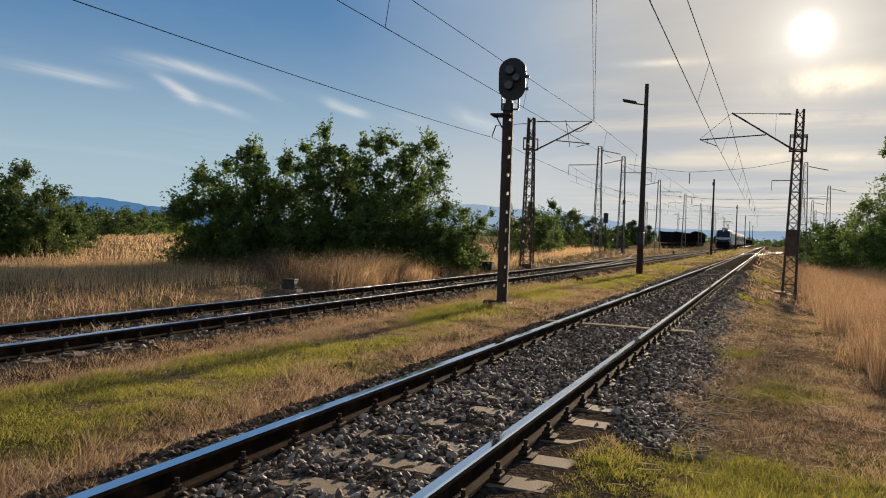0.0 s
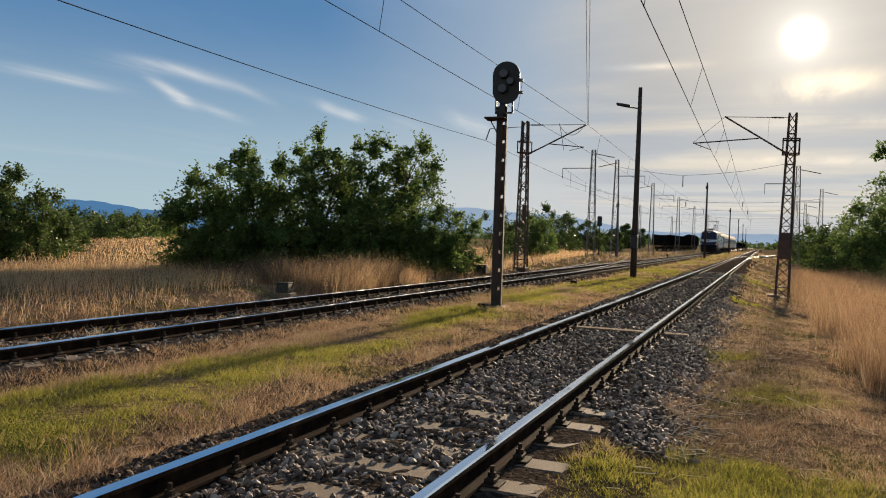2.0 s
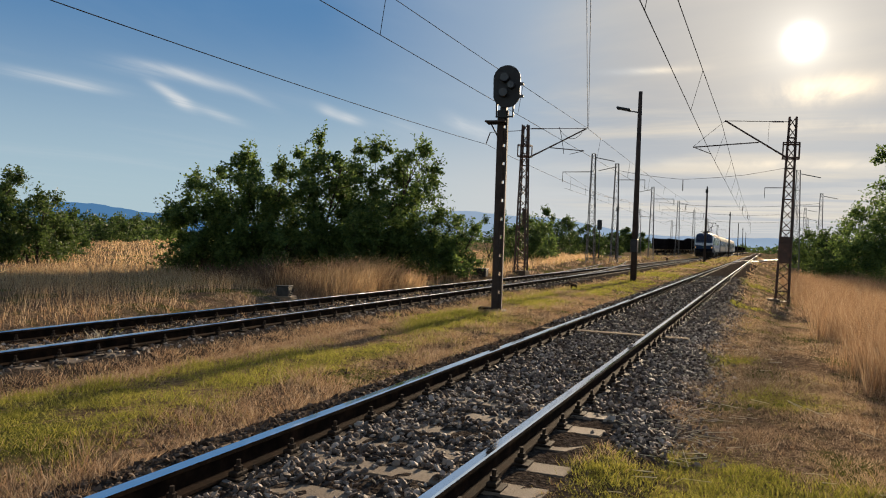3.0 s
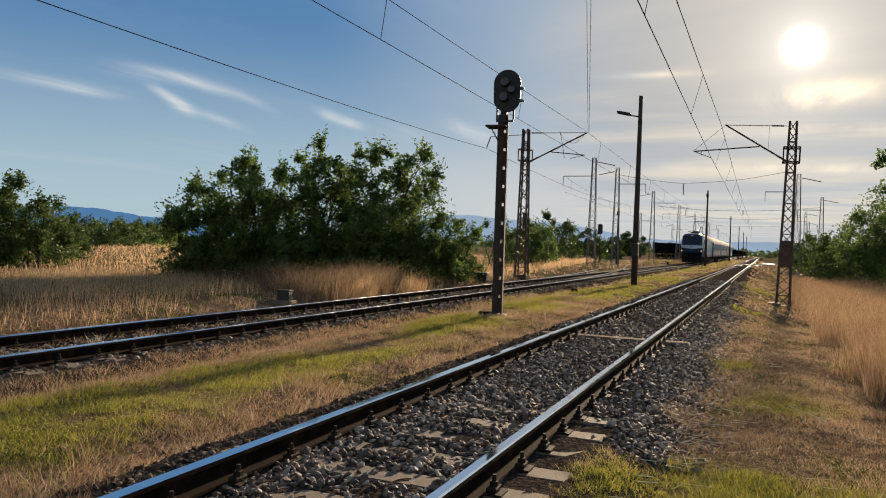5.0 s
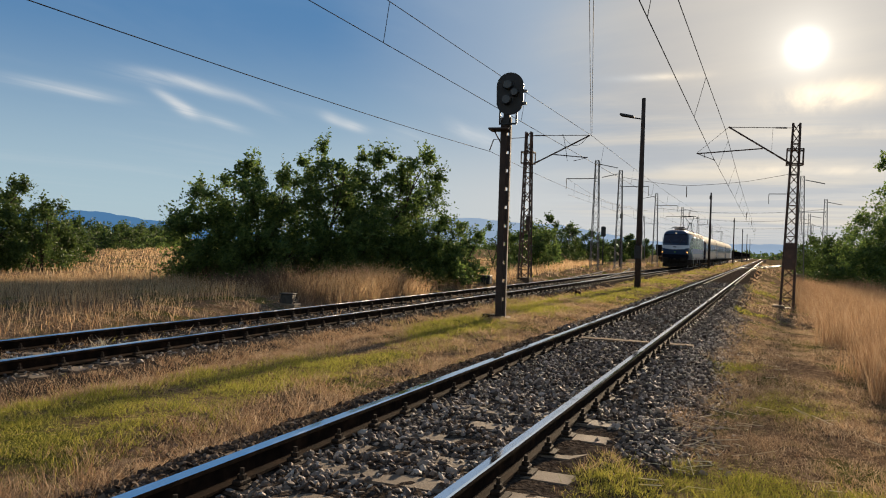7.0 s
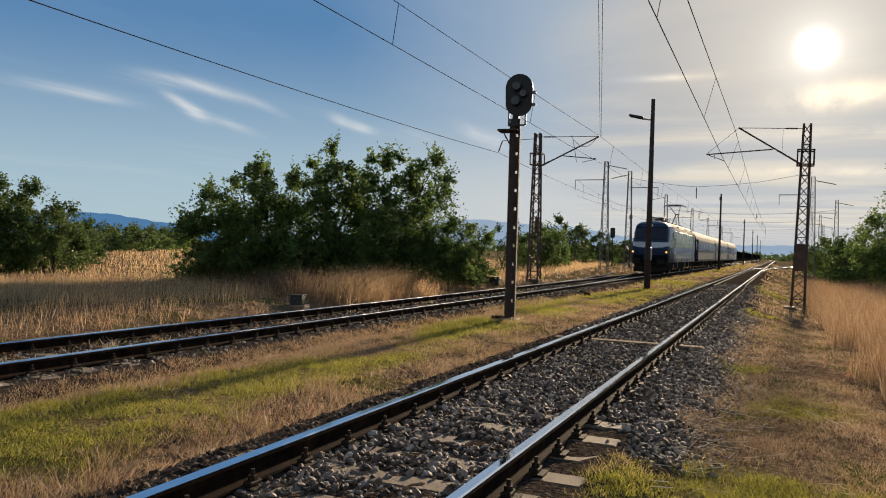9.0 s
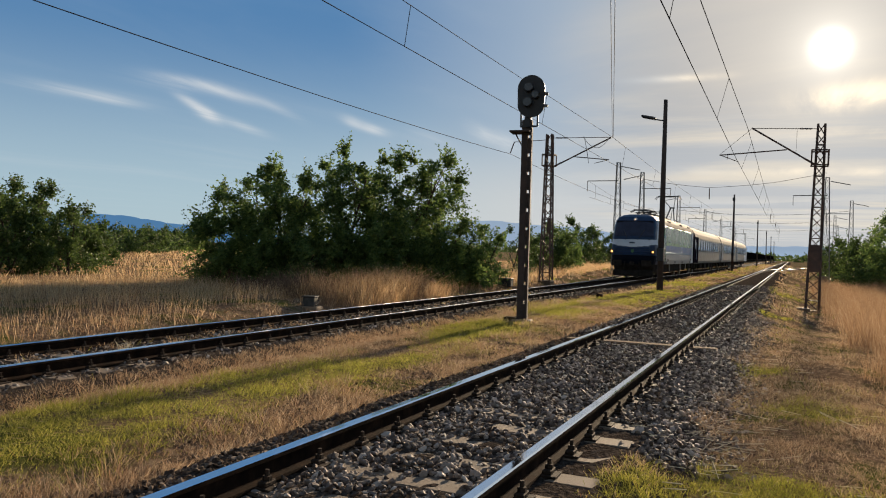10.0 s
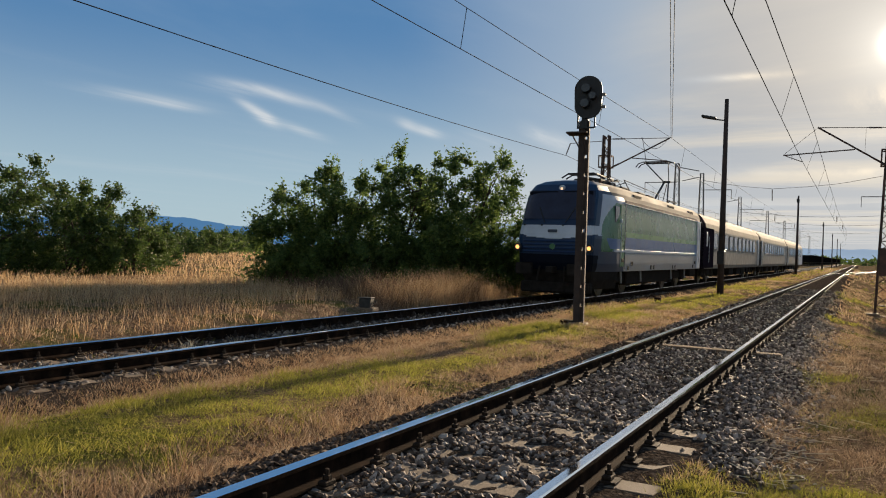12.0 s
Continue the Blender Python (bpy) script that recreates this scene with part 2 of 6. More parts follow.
DULLSTEEL = surf("dull_rail_head", ((0.60, 0.61, 0.63), (0.76, 0.77, 0.79)), 3, 6, 0.15, metal=0.95, bump=0.0, bscale=40, depth=0.002)
for m_ in (STEEL, DULLSTEEL, OLDSTEEL):
    m_.node_tree.nodes["Principled BSDF"].inputs["Specular Tint"].default_value = (0.92, 0.91, 0.90, 1)
FASTEN = surf("fastener_iron", ((0.02, 0.015, 0.012), (0.06, 0.042, 0.03)), 30, 4, 0.8, metal=0.1, bump=0.3, spec=0.1)
MAST = surf("rusty_mast_paint", ((0.045, 0.030, 0.026), (0.085, 0.055, 0.045), (0.14, 0.08, 0.06)), 3, 7, 0.7, metal=0.3, bump=0.2, bscale=60)
MASTGREY = surf("galvanised_lattice", ((0.12, 0.115, 0.11), (0.20, 0.19, 0.18)), 3, 5, 0.7, metal=0.1, bump=0.1)
DARKPOLE = surf("dark_timber_pole", ((0.03, 0.022, 0.02), (0.07, 0.05, 0.042)), 5, 7, 0.85, bump=0.4, bscale=50)
BLACK = surf("signal_black_paint", ((0.010, 0.011, 0.013), (0.028, 0.029, 0.032)), 6, 5, 0.55, bump=0.1)
GREYLENS = surf("unlit_lens", ((0.05, 0.055, 0.055), (0.09, 0.095, 0.095)), 8, 3, 0.25, bump=0.0)
WIRE = surf("wire_copper_dark", ((0.022, 0.020, 0.019), (0.045, 0.038, 0.035)), 3, 3, 0.8, bump=0.0, spec=0.05)
PORCELAIN = surf("insulator_brown", ((0.05, 0.025, 0.015), (0.09, 0.045, 0.03)), 5, 3, 0.25, bump=0.0)
LEAF = surf("shrub_leaf", ((0.030, 0.058, 0.020), (0.075, 0.128, 0.036), (0.135, 0.195, 0.050), (0.25, 0.31, 0.080)), 2.2, 3, 0.58, bump=0, by="island", mixnoise=0.5, leaf=0.54, spec=0.3)
LEAFDARK = surf("hedge_leaf", ((0.032, 0.055, 0.016), (0.068, 0.108, 0.028), (0.125, 0.175, 0.045)), 0.5, 4, 0.5, bump=0, by="island", mixnoise=0.35, leaf=0.40, spec=0.2)
BARK = surf("bark", ((0.03, 0.022, 0.016), (0.09, 0.065, 0.045)), 8, 6, 0.9, bump=0.6, bscale=30)
STRAW = surf("straw_blade", ((0.15, 0.095, 0.060), (0.31, 0.21, 0.130), (0.47, 0.35, 0.230), (0.66, 0.55, 0.40)), 0.7, 4, 0.75, bump=0, by="island", mixnoise=0.4, leaf=0.45, spec=0.15)
GREENBLADE = surf("green_blade", ((0.075, 0.088, 0.020), (0.19, 0.195, 0.034), (0.34, 0.315, 0.058), (0.50, 0.43, 0.14)), 0.7, 4, 0.7, bump=0, by="island", mixnoise=0.4, leaf=0.6, spec=0.2)
PALESTRAW = surf("bleached_straw", ((0.50, 0.42, 0.28), (0.66, 0.58, 0.42), (0.78, 0.70, 0.55)), 2, 4, 0.7, bump=0, by="island", leaf=0.25, spec=0.2)
DEADWEED = surf("dead_weed_stalk", ((0.07, 0.045, 0.032), (0.16, 0.105, 0.068), (0.30, 0.205, 0.13)), 0.8, 4, 0.85, bump=0, by="island", mixnoise=0.3, leaf=0.3, spec=0.1)
REDSTRAW = surf("reddish_dry_grass", ((0.12, 0.060, 0.034), (0.28, 0.165, 0.092), (0.43, 0.29, 0.17), (0.62, 0.47, 0.32)), 0.5, 4, 0.8, bump=0, by="island", mixnoise=0.35, leaf=0.45, spec=0.1)
TALLSTRAW = surf("tall_dry_grass", ((0.27, 0.150, 0.072), (0.49, 0.31, 0.158), (0.65, 0.46, 0.26), (0.76, 0.61, 0.41)), 0.5, 4, 0.8, bump=0, by="island", mixnoise=0.35, leaf=0.6, spec=0.1)


# ---------------------------------------------------------------- mesh helpers
def raw_mesh(name, verts, faces, mats, idx=None, smooth=False):
    """A mesh from arrays; faces is an (n, k) array."""
    verts, faces = np.asarray(verts, np.float32), np.asarray(faces, np.int32)
    me = bpy.data.meshes.new(name)
    n, k = faces.shape
    me.vertices.add(len(verts))
    me.vertices.foreach_set("co", verts.ravel())
    me.loops.add(n * k)
    me.loops.foreach_set("vertex_index", faces.ravel())
    me.polygons.add(n)
    me.polygons.foreach_set("loop_start", np.arange(n, dtype=np.int32) * k)
    if idx is not None:
        me.polygons.foreach_set("material_index", np.asarray(idx, np.int32))
    me.polygons.foreach_set("use_smooth", np.full(n, smooth))
    for m in (mats if isinstance(mats, (list, tuple)) else [mats]):
        me.materials.append(m)
    me.update(calc_edges=True)
    me.validate()
    return me


def bm_mesh(name, bm, mats, smooth=False):
    me = bpy.data.meshes.new(name)
    bmesh.ops.recalc_face_normals(bm, faces=bm.faces[:])
    for f in bm.faces:
        f.smooth = smooth
    bm.to_mesh(me)
    bm.free()
    for m in (mats if isinstance(mats, (list, tuple)) else [mats]):
        me.materials.append(m)
    return me


def part(name, bm, material, parent, label="", smooth=False, m=None):
    """Links a bmesh or a ready mesh as one mesh object under a thing or a part."""
    me = bm if isinstance(bm, bpy.types.Mesh) else bm_mesh(name, bm, material, smooth)
    ob = new(name, me)
    ob.parent = parent
    if m is not None:
        ob.matrix_basis = m
    if label:
        ob["label"] = label
    return ob


def thing(name, label, category, m=None, group="", kind="", data=None):
    ob = tagged(new(name, data), label, category, group, kind)
    if m is not None:
        ob.matrix_basis = m
    return ob


def add_box(bm, lo, hi, bevel=0.0):
    lo, hi = Vector(lo), Vector(hi)
    made = bmesh.ops.create_cube(bm, size=1.0, matrix=Matrix.Translation((lo + hi) / 2) @ Matrix.Diagonal((*(hi - lo), 1)))
    if bevel:
        edges = list({e for v in made["verts"] for e in v.link_edges})
        bmesh.ops.bevel(bm, geom=edges, offset=bevel, segments=1, affect="EDGES")
    return bm


def box(lo, hi, bevel=0.0):
    return add_box(bmesh.new(), lo, hi, bevel)


def add_bar(bm, a, b, r, sides=4, r2=None):
    """A straight bar or tube from a to b."""
    a, b = Vector(a), Vector(b)
    d = b - a
    q = d.to_track_quat("Z", "Y").to_matrix().to_4x4()
    bmesh.ops.create_cone(bm, cap_ends=True, segments=sides, radius1=r * (1.414 if sides == 4 else 1), radius2=(r if r2 is None else r2) * (1.414 if sides == 4 else 1), depth=d.length,
                          matrix=Matrix.Translation((a + b) / 2) @ q @ Matrix.Rotation(math.pi / 4 if sides == 4 else 0, 4, "Z"))
    return bm


def bars(rows, sides=4):
    bm = bmesh.new()
    for a, b, r in rows:
        add_bar(bm, a, b, r, sides)
    return bm


def wire_mesh(name, points, r, material, sides=4):
    """A thin wire swept along points, without frame flips."""
    p = np.array([tuple(q) for q in points], float)
    d = np.gradient(p, axis=0)
    d /= np.linalg.norm(d, axis=1)[:, None]
    ref = np.where(np.abs(d[:, 2:3]) > 0.9, [[1.0, 0, 0]], [[0, 0, 1.0]])
    s = np.cross(d, ref)
    s /= np.linalg.norm(s, axis=1)[:, None]
    u = np.cross(s, d)
    ang = np.arange(sides) * 2 * math.pi / sides
    v = (p[:, None] + r * (np.cos(ang)[None, :, None] * s[:, None] + np.sin(ang)[None, :, None] * u[:, None])).reshape(-1, 3)
    f = [(i * sides + k, i * sides + (k + 1) % sides, (i + 1) * sides + (k + 1) % sides, (i + 1) * sides + k) for i in range(len(p) - 1) for k in range(sides)]
    return raw_mesh(name, v, f, material, smooth=True)


def smooth01(a, b, x):
    t = np.clip((np.asarray(x, float) - a) / (b - a), 0, 1)
    return t * t * (3 - 2 * t)


# ---------------------------------------------------------------- ground
X1, X2 = -2.39, -8.80              # centre lines of the two near tracks
Z1, Z2 = 0.17, 0.10                # their rail tops


def ground_z(x, y):
    x, y = np.asarray(x, float), np.asarray(y, float)
    z = np.full(np.broadcast(x, y).shape, -0.06)
    z = z - 0.48 * smooth01(-0.9, 0.9, x) * smooth01(6, 33, y) - 0.05 * smooth01(-1.2, 0.2, x)
    z = z - 0.06 * smooth01(-6.2, -7.3, x)
    z = z + 0.20 * smooth01(-10.7, -11.8, x) + 0.25 * smooth01(-30, -60, x)
    bumpy = 0.018 * np.sin(x * 2.3 + 0.7 * y) * np.sin(y * 1.7 - 0.5 * x) + 0.02 * np.sin(x * 0.9 - y * 0.43 + 1.0) + 0.016 * np.sin(5.1 * x + 1.3 * y) * np.sin(3.3 * y - 2.1 * x)
    flat = 1 - smooth01(2.3, 1.6, np.abs(x - X1)) * 0.8 - smooth01(2.3, 1.6, np.abs(x - X2)) * 0.8
    z = z + bumpy * flat
    bed = np.maximum(smooth01(2.5, 1.9, np.abs(x - X1)), smooth01(2.5, 1.9, np.abs(x - X2)))
    return z - 0.07 * bed


def axis(fine_lo, fine_hi, step, far_lo, far_hi, grow=1.12):
    a = list(np.arange(fine_lo, fine_hi, step))
    s, v = step, fine_hi
    while v < far_hi:
        a.append(v)
        s *= grow
        v += s
    a.append(far_hi)
    s, v, lowers = step, fine_lo, []
    while v > far_lo:
        s *= grow
        v -= s
        lowers.append(max(v, far_lo))
    return np.array(lowers[::-1] + a)


def grid_mesh(name, xs, ys, zfun, material):
    gx, gy = np.meshgrid(xs, ys)
    v = np.stack([gx, gy, zfun(gx, gy)], -1).reshape(-1, 3)
    w = len(xs)
    i = (np.arange(len(ys) - 1)[:, None] * w + np.arange(w - 1)[None]).ravel()
    return raw_mesh(name, v, np.stack([i, i + 1, i + w + 1, i + w], 1), material, smooth=True)


thing("ground", "dry summer grassland with straw and green patches", "ground", kind="structure",
      data=grid_mesh("ground", axis(-20, 6, 0.25, -4200, 4200), axis(-6, 40, 0.4, -900, 4400), ground_z, MEADOW))


def bed_height(x0, top):
    def z(x, y):
        d = np.abs(x - x0)
        rough = 0.010 * np.sin(x * 23 + 3 * y) * np.sin(y * 19 - 4 * x) + 0.008 * np.sin(x * 7 + y * 5)
        crown = top - 0.012 + rough
        k = smooth01(1.30, 1.95, d)
        return crown * (1 - k) + (ground_z(x, y) - 0.05) * k
    return z


ys_bed = axis(-4, 30, 0.15, -25, 420)
bed1 = bed_height(X1, Z1 - 0.17)
bed2 = bed_height(X2, Z2 - 0.17)
for x0, fun in ((X1, bed1), (X2, bed2)):
    thing("ballast_bed", "dark grey crushed stone ballast under the rails", "ballast", kind="structure",
          data=grid_mesh("ballast_bed", np.linspace(x0 - 1.95, x0 + 1.95, 40), ys_bed, fun, GRAVEL))


# ---------------------------------------------------------------- tracks
RAIL_PROFILE = [(-0.030, 0.0), (0.030, 0.0), (0.036, -0.012), (0.036, -0.038), (0.009, -0.052), (0.008, -0.135), (0.070, -0.152), (0.075, -0.170),
                (-0.075, -0.170), (-0.070, -0.152), (-0.008, -0.135), (-0.009, -0.052), (-0.036, -0.038), (-0.036, -0.012)]


def rail_mesh(path, side, head):
    """One rail along a centre line (x, y, z of the rail top), side metres to its right."""
    p = np.array(path, float)
    d = np.gradient(p[:, :2], axis=0)
    d /= np.linalg.norm(d, axis=1)[:, None]
    nrm = np.stack([d[:, 1], -d[:, 0]], 1)
    k = len(RAIL_PROFILE)
    v = np.zeros((len(p), k, 3))
    for j, (a, h) in enumerate(RAIL_PROFILE):
        v[:, j, :2] = p[:, :2] + nrm * (side + a)
        v[:, j, 2] = p[:, 2] + h
    f, idx = [], []
    for i in range(len(p) - 1):
        for j in range(k):
            f.append((i * k + j, i * k + (j + 1) % k, (i + 1) * k + (j + 1) % k, (i + 1) * k + j))
            idx.append(1 if j in (0, 1, k - 1) else 0)
    return raw_mesh("rail", v.reshape(-1, 3), f, [RUST, head], idx)


def sleeper_mesh(material, half=1.21, width=0.13):
    bm = box((-half, -width, -0.20), (half, width, 0.0), 0.018)
    return bm_mesh("sleeper", bm, material)


def fastener_mesh():
    """Ribbed base plate with two clips and their bolts, across the rail."""
    bm = box((-0.18, -0.08, -0.004), (0.18, 0.08, 0.012), 0.004)
    for s in (-1, 1):
        add_box(bm, (s * 0.108 - 0.034, -0.060, 0.012), (s * 0.108 + 0.034, 0.060, 0.046), 0.008)
        add_bar(bm, (s * 0.11, 0, 0.03), (s * 0.11, 0, 0.115), 0.015, 6)
        add_bar(bm, (s * 0.11, 0, 0.045), (s * 0.11, 0, 0.075), 0.030, 6)
    return bm_mesh("fastener", bm, FASTEN)


SLEEPER, SLEEPER_WOOD, FASTENER = sleeper_mesh(CONCRETE), sleeper_mesh(WOOD, 1.28), fastener_mesh()


def centre_path(xfun, y0, y1, z, step):
    return [(float(xfun(y)), float(y), z) for y in np.arange(y0, y1 + step / 2, step)]


def track(label, xfun, y0, y1, z, step=4.0, sleepers=None, clips_to=0.0, wooden=(), head=STEEL):
    tr = thing("railway_track", label, "railway track", kind="structure")
    path = centre_path(xfun, y0, y1, z, step)
    for side in (-0.7525, 0.7525):
        part("rail", rail_mesh(path, side, head), None, tr, "rust-brown rail with a polished running surface")
    if sleepers:
        a, b, ph, gap = sleepers
        y, i = ph, 0
        while y < b:
            if y >= a:
                slope = (xfun(y + 0.5) - xfun(y - 0.5))
                m = pose(xfun(y), y, z - 0.17, 0, 0, -math.degrees(math.atan(slope)))
                lift = Matrix.Translation((random.uniform(-0.02, 0.02), random.uniform(-0.015, 0.015), (0.030 if i in wooden else random.uniform(-0.012, 0.0) if y < 7.5 else -0.03)))
                part("sleeper", SLEEPER_WOOD if i in wooden else SLEEPER, None, tr, m=lift @ m)
                if y < clips_to:
                    for side in (-0.7525, 0.7525):
                        part("fastener", FASTENER, None, tr, m=pose(xfun(y) + side, y, z - 0.17, 0, 0, 0))
            y += gap
            i += 1
    return tr


def bend(x0, x1, y0, y1):
    return lambda y: x0 + (x1 - x0) * float(smooth01(y0, y1, y))


def main_line(y):
    return X1


track("straight main track with concrete sleepers in dark ballast", main_line, -8, 420, Z1, 3.0, (-6, 100, 1.02 - 0.595 * 10, 0.595), 42, (31, 71))
track("parallel side track with rusty rails, on which the train runs", lambda y: X2, -14, 700, Z2, 3.0, (-9, 90, -8.7, 0.60), 40, (), DULLSTEEL)
SIDING = bend(X2, -17.6, 30, 125)
track("siding that branches off over a turnout", SIDING, 33, 420, Z2 - 0.004, 2.0, (52, 110, 52, 0.65), 0.0, (), OLDSTEEL)
track("far yard track with parked wagons", bend(-17.6, -13.4, 95, 150), 100, 700, Z2 - 0.006, 4.0, None, 0.0, (), OLDSTEEL)
track("crossover that leaves the main track to the right", bend(X1, 7.0, 84, 195), 88, 300, Z1 - 0.004, 2.0, None, 0.0, (), OLDSTEEL)


# ---------------------------------------------------------------- masts, poles, wires
def lattice_mast(name, label, x, y, z0, height, wb, wt, material, leg=0.028, steps=14, group="", single=False):
    """A square lattice mast: four legs and zigzag bracing, on a concrete foot."""
    ob = thing(name, label, "mast", pose(x, y, z0), group)
    corners = [(-1, -1), (1, -1), (1, 1), (-1, 1)]
    for cx, cy in corners:
        part("leg", add_bar(bmesh.new(), (cx * wb / 2, cy * wb / 2, 0), (cx * wt / 2, cy * wt / 2, height), leg), material, ob)
    for k in range(4):
        (ax, ay), (bx, by) = corners[k], corners[(k + 1) % 4]
        rows = []
        for i in range(steps):
            h0, h1 = height * i / steps, height * (i + 1) / steps
            w0, w1 = (wb + (wt - wb) * i / steps) / 2, (wb + (wt - wb) * (i + 1) / steps) / 2
            p, q = ((ax * w0, ay * w0, h0), (bx * w1, by * w1, h1)) if i % 2 else ((bx * w0, by * w0, h0), (ax * w1, ay * w1, h1))
            rows.append((p, q, leg * 0.55))
            if i % 3 == 0:
                rows.append(((ax * w1, ay * w1, h1), (bx * w1, by * w1, h1), leg * 0.5))
        if single:
            for row in rows:
                part("brace", bars([row]), material, ob)
        else:
            part("bracing", bars(rows), material, ob)
    part("foundation", box((-wb / 2 - 0.07, -wb / 2 - 0.07, -0.3), (wb / 2 + 0.07, wb / 2 + 0.07, 0.03), 0.02), STONEBROWN, ob, "concrete foundation")
    return ob


def insulator(parent, a, b, r=0.042):
    bm = bmesh.new()
    a, b = Vector(a), Vector(b)
    n = 9
    for i in range(n):
        p = a.lerp(b, i / n)
        q = a.lerp(b, (i + 0.55) / n)
        add_bar(bm, p, q, r, 8, r * 0.6)
    add_bar(bm, a, b, r * 0.65, 6)
    return part("insulator", bm, PORCELAIN, parent, "brown ribbed insulator")


def cage(mast, w, z0, z1):
    """An open frame of flat bars round the mast, bar by bar."""
    for z in (z0, z1):
        for s in (-1, 1):
            part("cage_bar", bars([((-w, s * w, z), (w, s * w, z), 0.028)]), MAST, mast)
            part("cage_bar", bars([((s * w, -w, z), (s * w, w, z), 0.028)]), MAST, mast)
    for s in (-1, 1):
        for t in (-1, 1):
            part("cage_post", bars([((s * w, t * w, z0), (s * w, t * w, z1), 0.024)]), MAST, mast)


GZ = lambda x, y: float(ground_z(x, y))

# the mast beside the main track, with its bracket over that track
mr = lattice_mast("catenary_mast", "rust-brown lattice catenary mast beside the main track", 0.76, 34.85, -0.55, 7.64, 0.50, 0.26, MAST, 0.032, 18, "near catenary masts", True)
mr.matrix_basis = pose(0.76, 34.85, -0.55, 0, 1.2, 0)
cage(mr, 0.31, 5.95, 6.55)
part("panel", box((-0.2, -0.24, 1.6), (0.2, -0.20, 2.7), 0.01), MAST, mr, "dark sheet-metal panel low on the mast")
part("top_tie", bars([((-0.12, 0, 7.45), (-2.62, 0, 7.51), 0.014)], 6), MAST, mr)
insulator(mr, (-0.35, 0, 7.455), (-0.80, 0, 7.465))
part("strut", bars([((-0.16, 0, 5.98), (-2.64, 0, 7.52), 0.035)], 8), MAST, mr)
insulator(mr, (-0.22, 0, 6.02), (-0.60, 0, 6.25), 0.055)
part("registration_arm", bars([((-1.25, 0, 6.60), (-3.88, 0, 6.38), 0.026), ((-3.80, 0, 6.36), (-3.12, 0, 6.10), 0.016), ((-2.64, 0, 7.50), (-3.88, 0, 6.40), 0.008), ((-3.55, 0, 6.40), (-3.55, 0, 6.20), 0.010), ((-0.9, 0, 7.46), (-0.9, 0, 6.50), 0.006)], 6), MAST, mr)

# the mast beyond the side track
ml = lattice_mast("catenary_mast", "rust-brown lattice catenary mast beyond the side track", -11.14, 36.87, 0.12, 7.27, 0.52, 0.26, MAST, 0.032, 18, "near catenary masts", True)
cage(ml, 0.28, 5.70, 6.25)
part("panel", box((0.06, -0.27, 2.35), (0.26, -0.22, 3.1), 0.01), MAST, ml, "narrow dark sheet-metal panel on the mast")
part("top_tie", bars([((0.12, 0, 7.08), (2.98, 0.3, 7.07), 0.016), ((-0.12, 0, 7.0), (-1.75, -0.3, 6.9), 0.016), ((-1.75, -0.3, 6.9), (-1.95, -0.3, 6.35), 0.03)], 6), MAST, ml)
part("strut", bars([((0.16, 0, 5.62), (2.98, 0.3, 7.06), 0.036), ((1.25, 0.12, 6.14), (2.9, 0.3, 5.98), 0.024), ((2.9, 0.3, 5.98), (2.2, 0.25, 5.82), 0.014)], 8), MAST, ml)
insulator(ml, (0.3, 0, 7.08), (0.9, 0.1, 7.08))
insulator(ml, (0.22, 0, 5.66), (0.62, 0.04, 5.86), 0.055)

# rows of further masts along the yard
FAR_MASTS = ((-12.4, 59.5, 8.6, -1), (-12.0, 67.5, 8.6, 1), (-12.4, 94.0, 8.6, 1), (-12.2, 122.0, 8.6, -1), (-12.3, 152.0, 8.6, 1), (-12.6, 196.0, 8.6, 1), (-12.8, 240, 8.6, 1),
             (2.3, 66.5, 8.4, -1), (5.6, 93.0, 8.4, -1), (5.4, 124.0, 8.4, -1), (7.5, 160.0, 8.4, -1), (-22.0, 150.0, 8.6, 1), (-22.0, 205.0, 8.6, 1), (8, 215.0, 8.4, -1), (8, 270.0, 8.4, -1))
fm = None
for x, y, h, s in FAR_MASTS:
    if fm is None:
        fm = lattice_mast("yard_mast", "slim grey lattice catenary mast in the yard", x, y, 0, h, 0.62, 0.26, MASTGREY, 0.021, 16, "yard catenary masts")
        part("arm", bars([((0, 0, 7.2), (-2.4, 0, 7.2), 0.03), ((-2.4, 0, 7.2), (-2.4, 0, 6.4), 0.02), ((0.2, 0, 8.3), (1.6, 0, 8.0), 0.03)]), MASTGREY, fm)
        first = fm
    else:
        copy_thing(first, pose(x, y, GZ(x, y) - 0.02, 0, 0, 0 if s < 0 else 180))


def light_pole(x, y, z0, height, lamp, group="dark yard poles"):
    ob = thing("lamp_post" if lamp else "timber_pole", "dark weathered pole with a street lamp on a short arm" if lamp else "slim dark weathered pole beside the side track", "lamp post" if lamp else "pole", pose(x, y, z0), group)
    bm = bmesh.new()
    add_bar(bm, (0, 0, -0.3), (0.03, 0, height), 0.15, 10, 0.085)
    part("pole", bm, DARKPOLE, ob, smooth=True)
    if lamp:
        arm = part("arm", bars([((0.03, 0, height - 0.95), (-0.45, 0, height - 0.86), 0.03)], 8), BLACK, ob)
        bm = box((-1.02, -0.13, height - 0.90), (-0.38, 0.13, height - 0.77), 0.04)
        for v in bm.verts:
            v.co.z += (-0.38 - v.co.x) * 0.22
        part("lamp_head", bm, BLACK, ob, "dark lamp head")
        part("clamp_box", box((-0.15, -0.2, 1.35), (0.15, 0.2, 1.95), 0.02), BLACK, ob, "dark clamped box on the pole")
    else:
        part("cap", box((-0.14, -0.14, height - 0.75), (0.14, 0.14, height - 0.35), 0.03), BLACK, ob)
    return ob


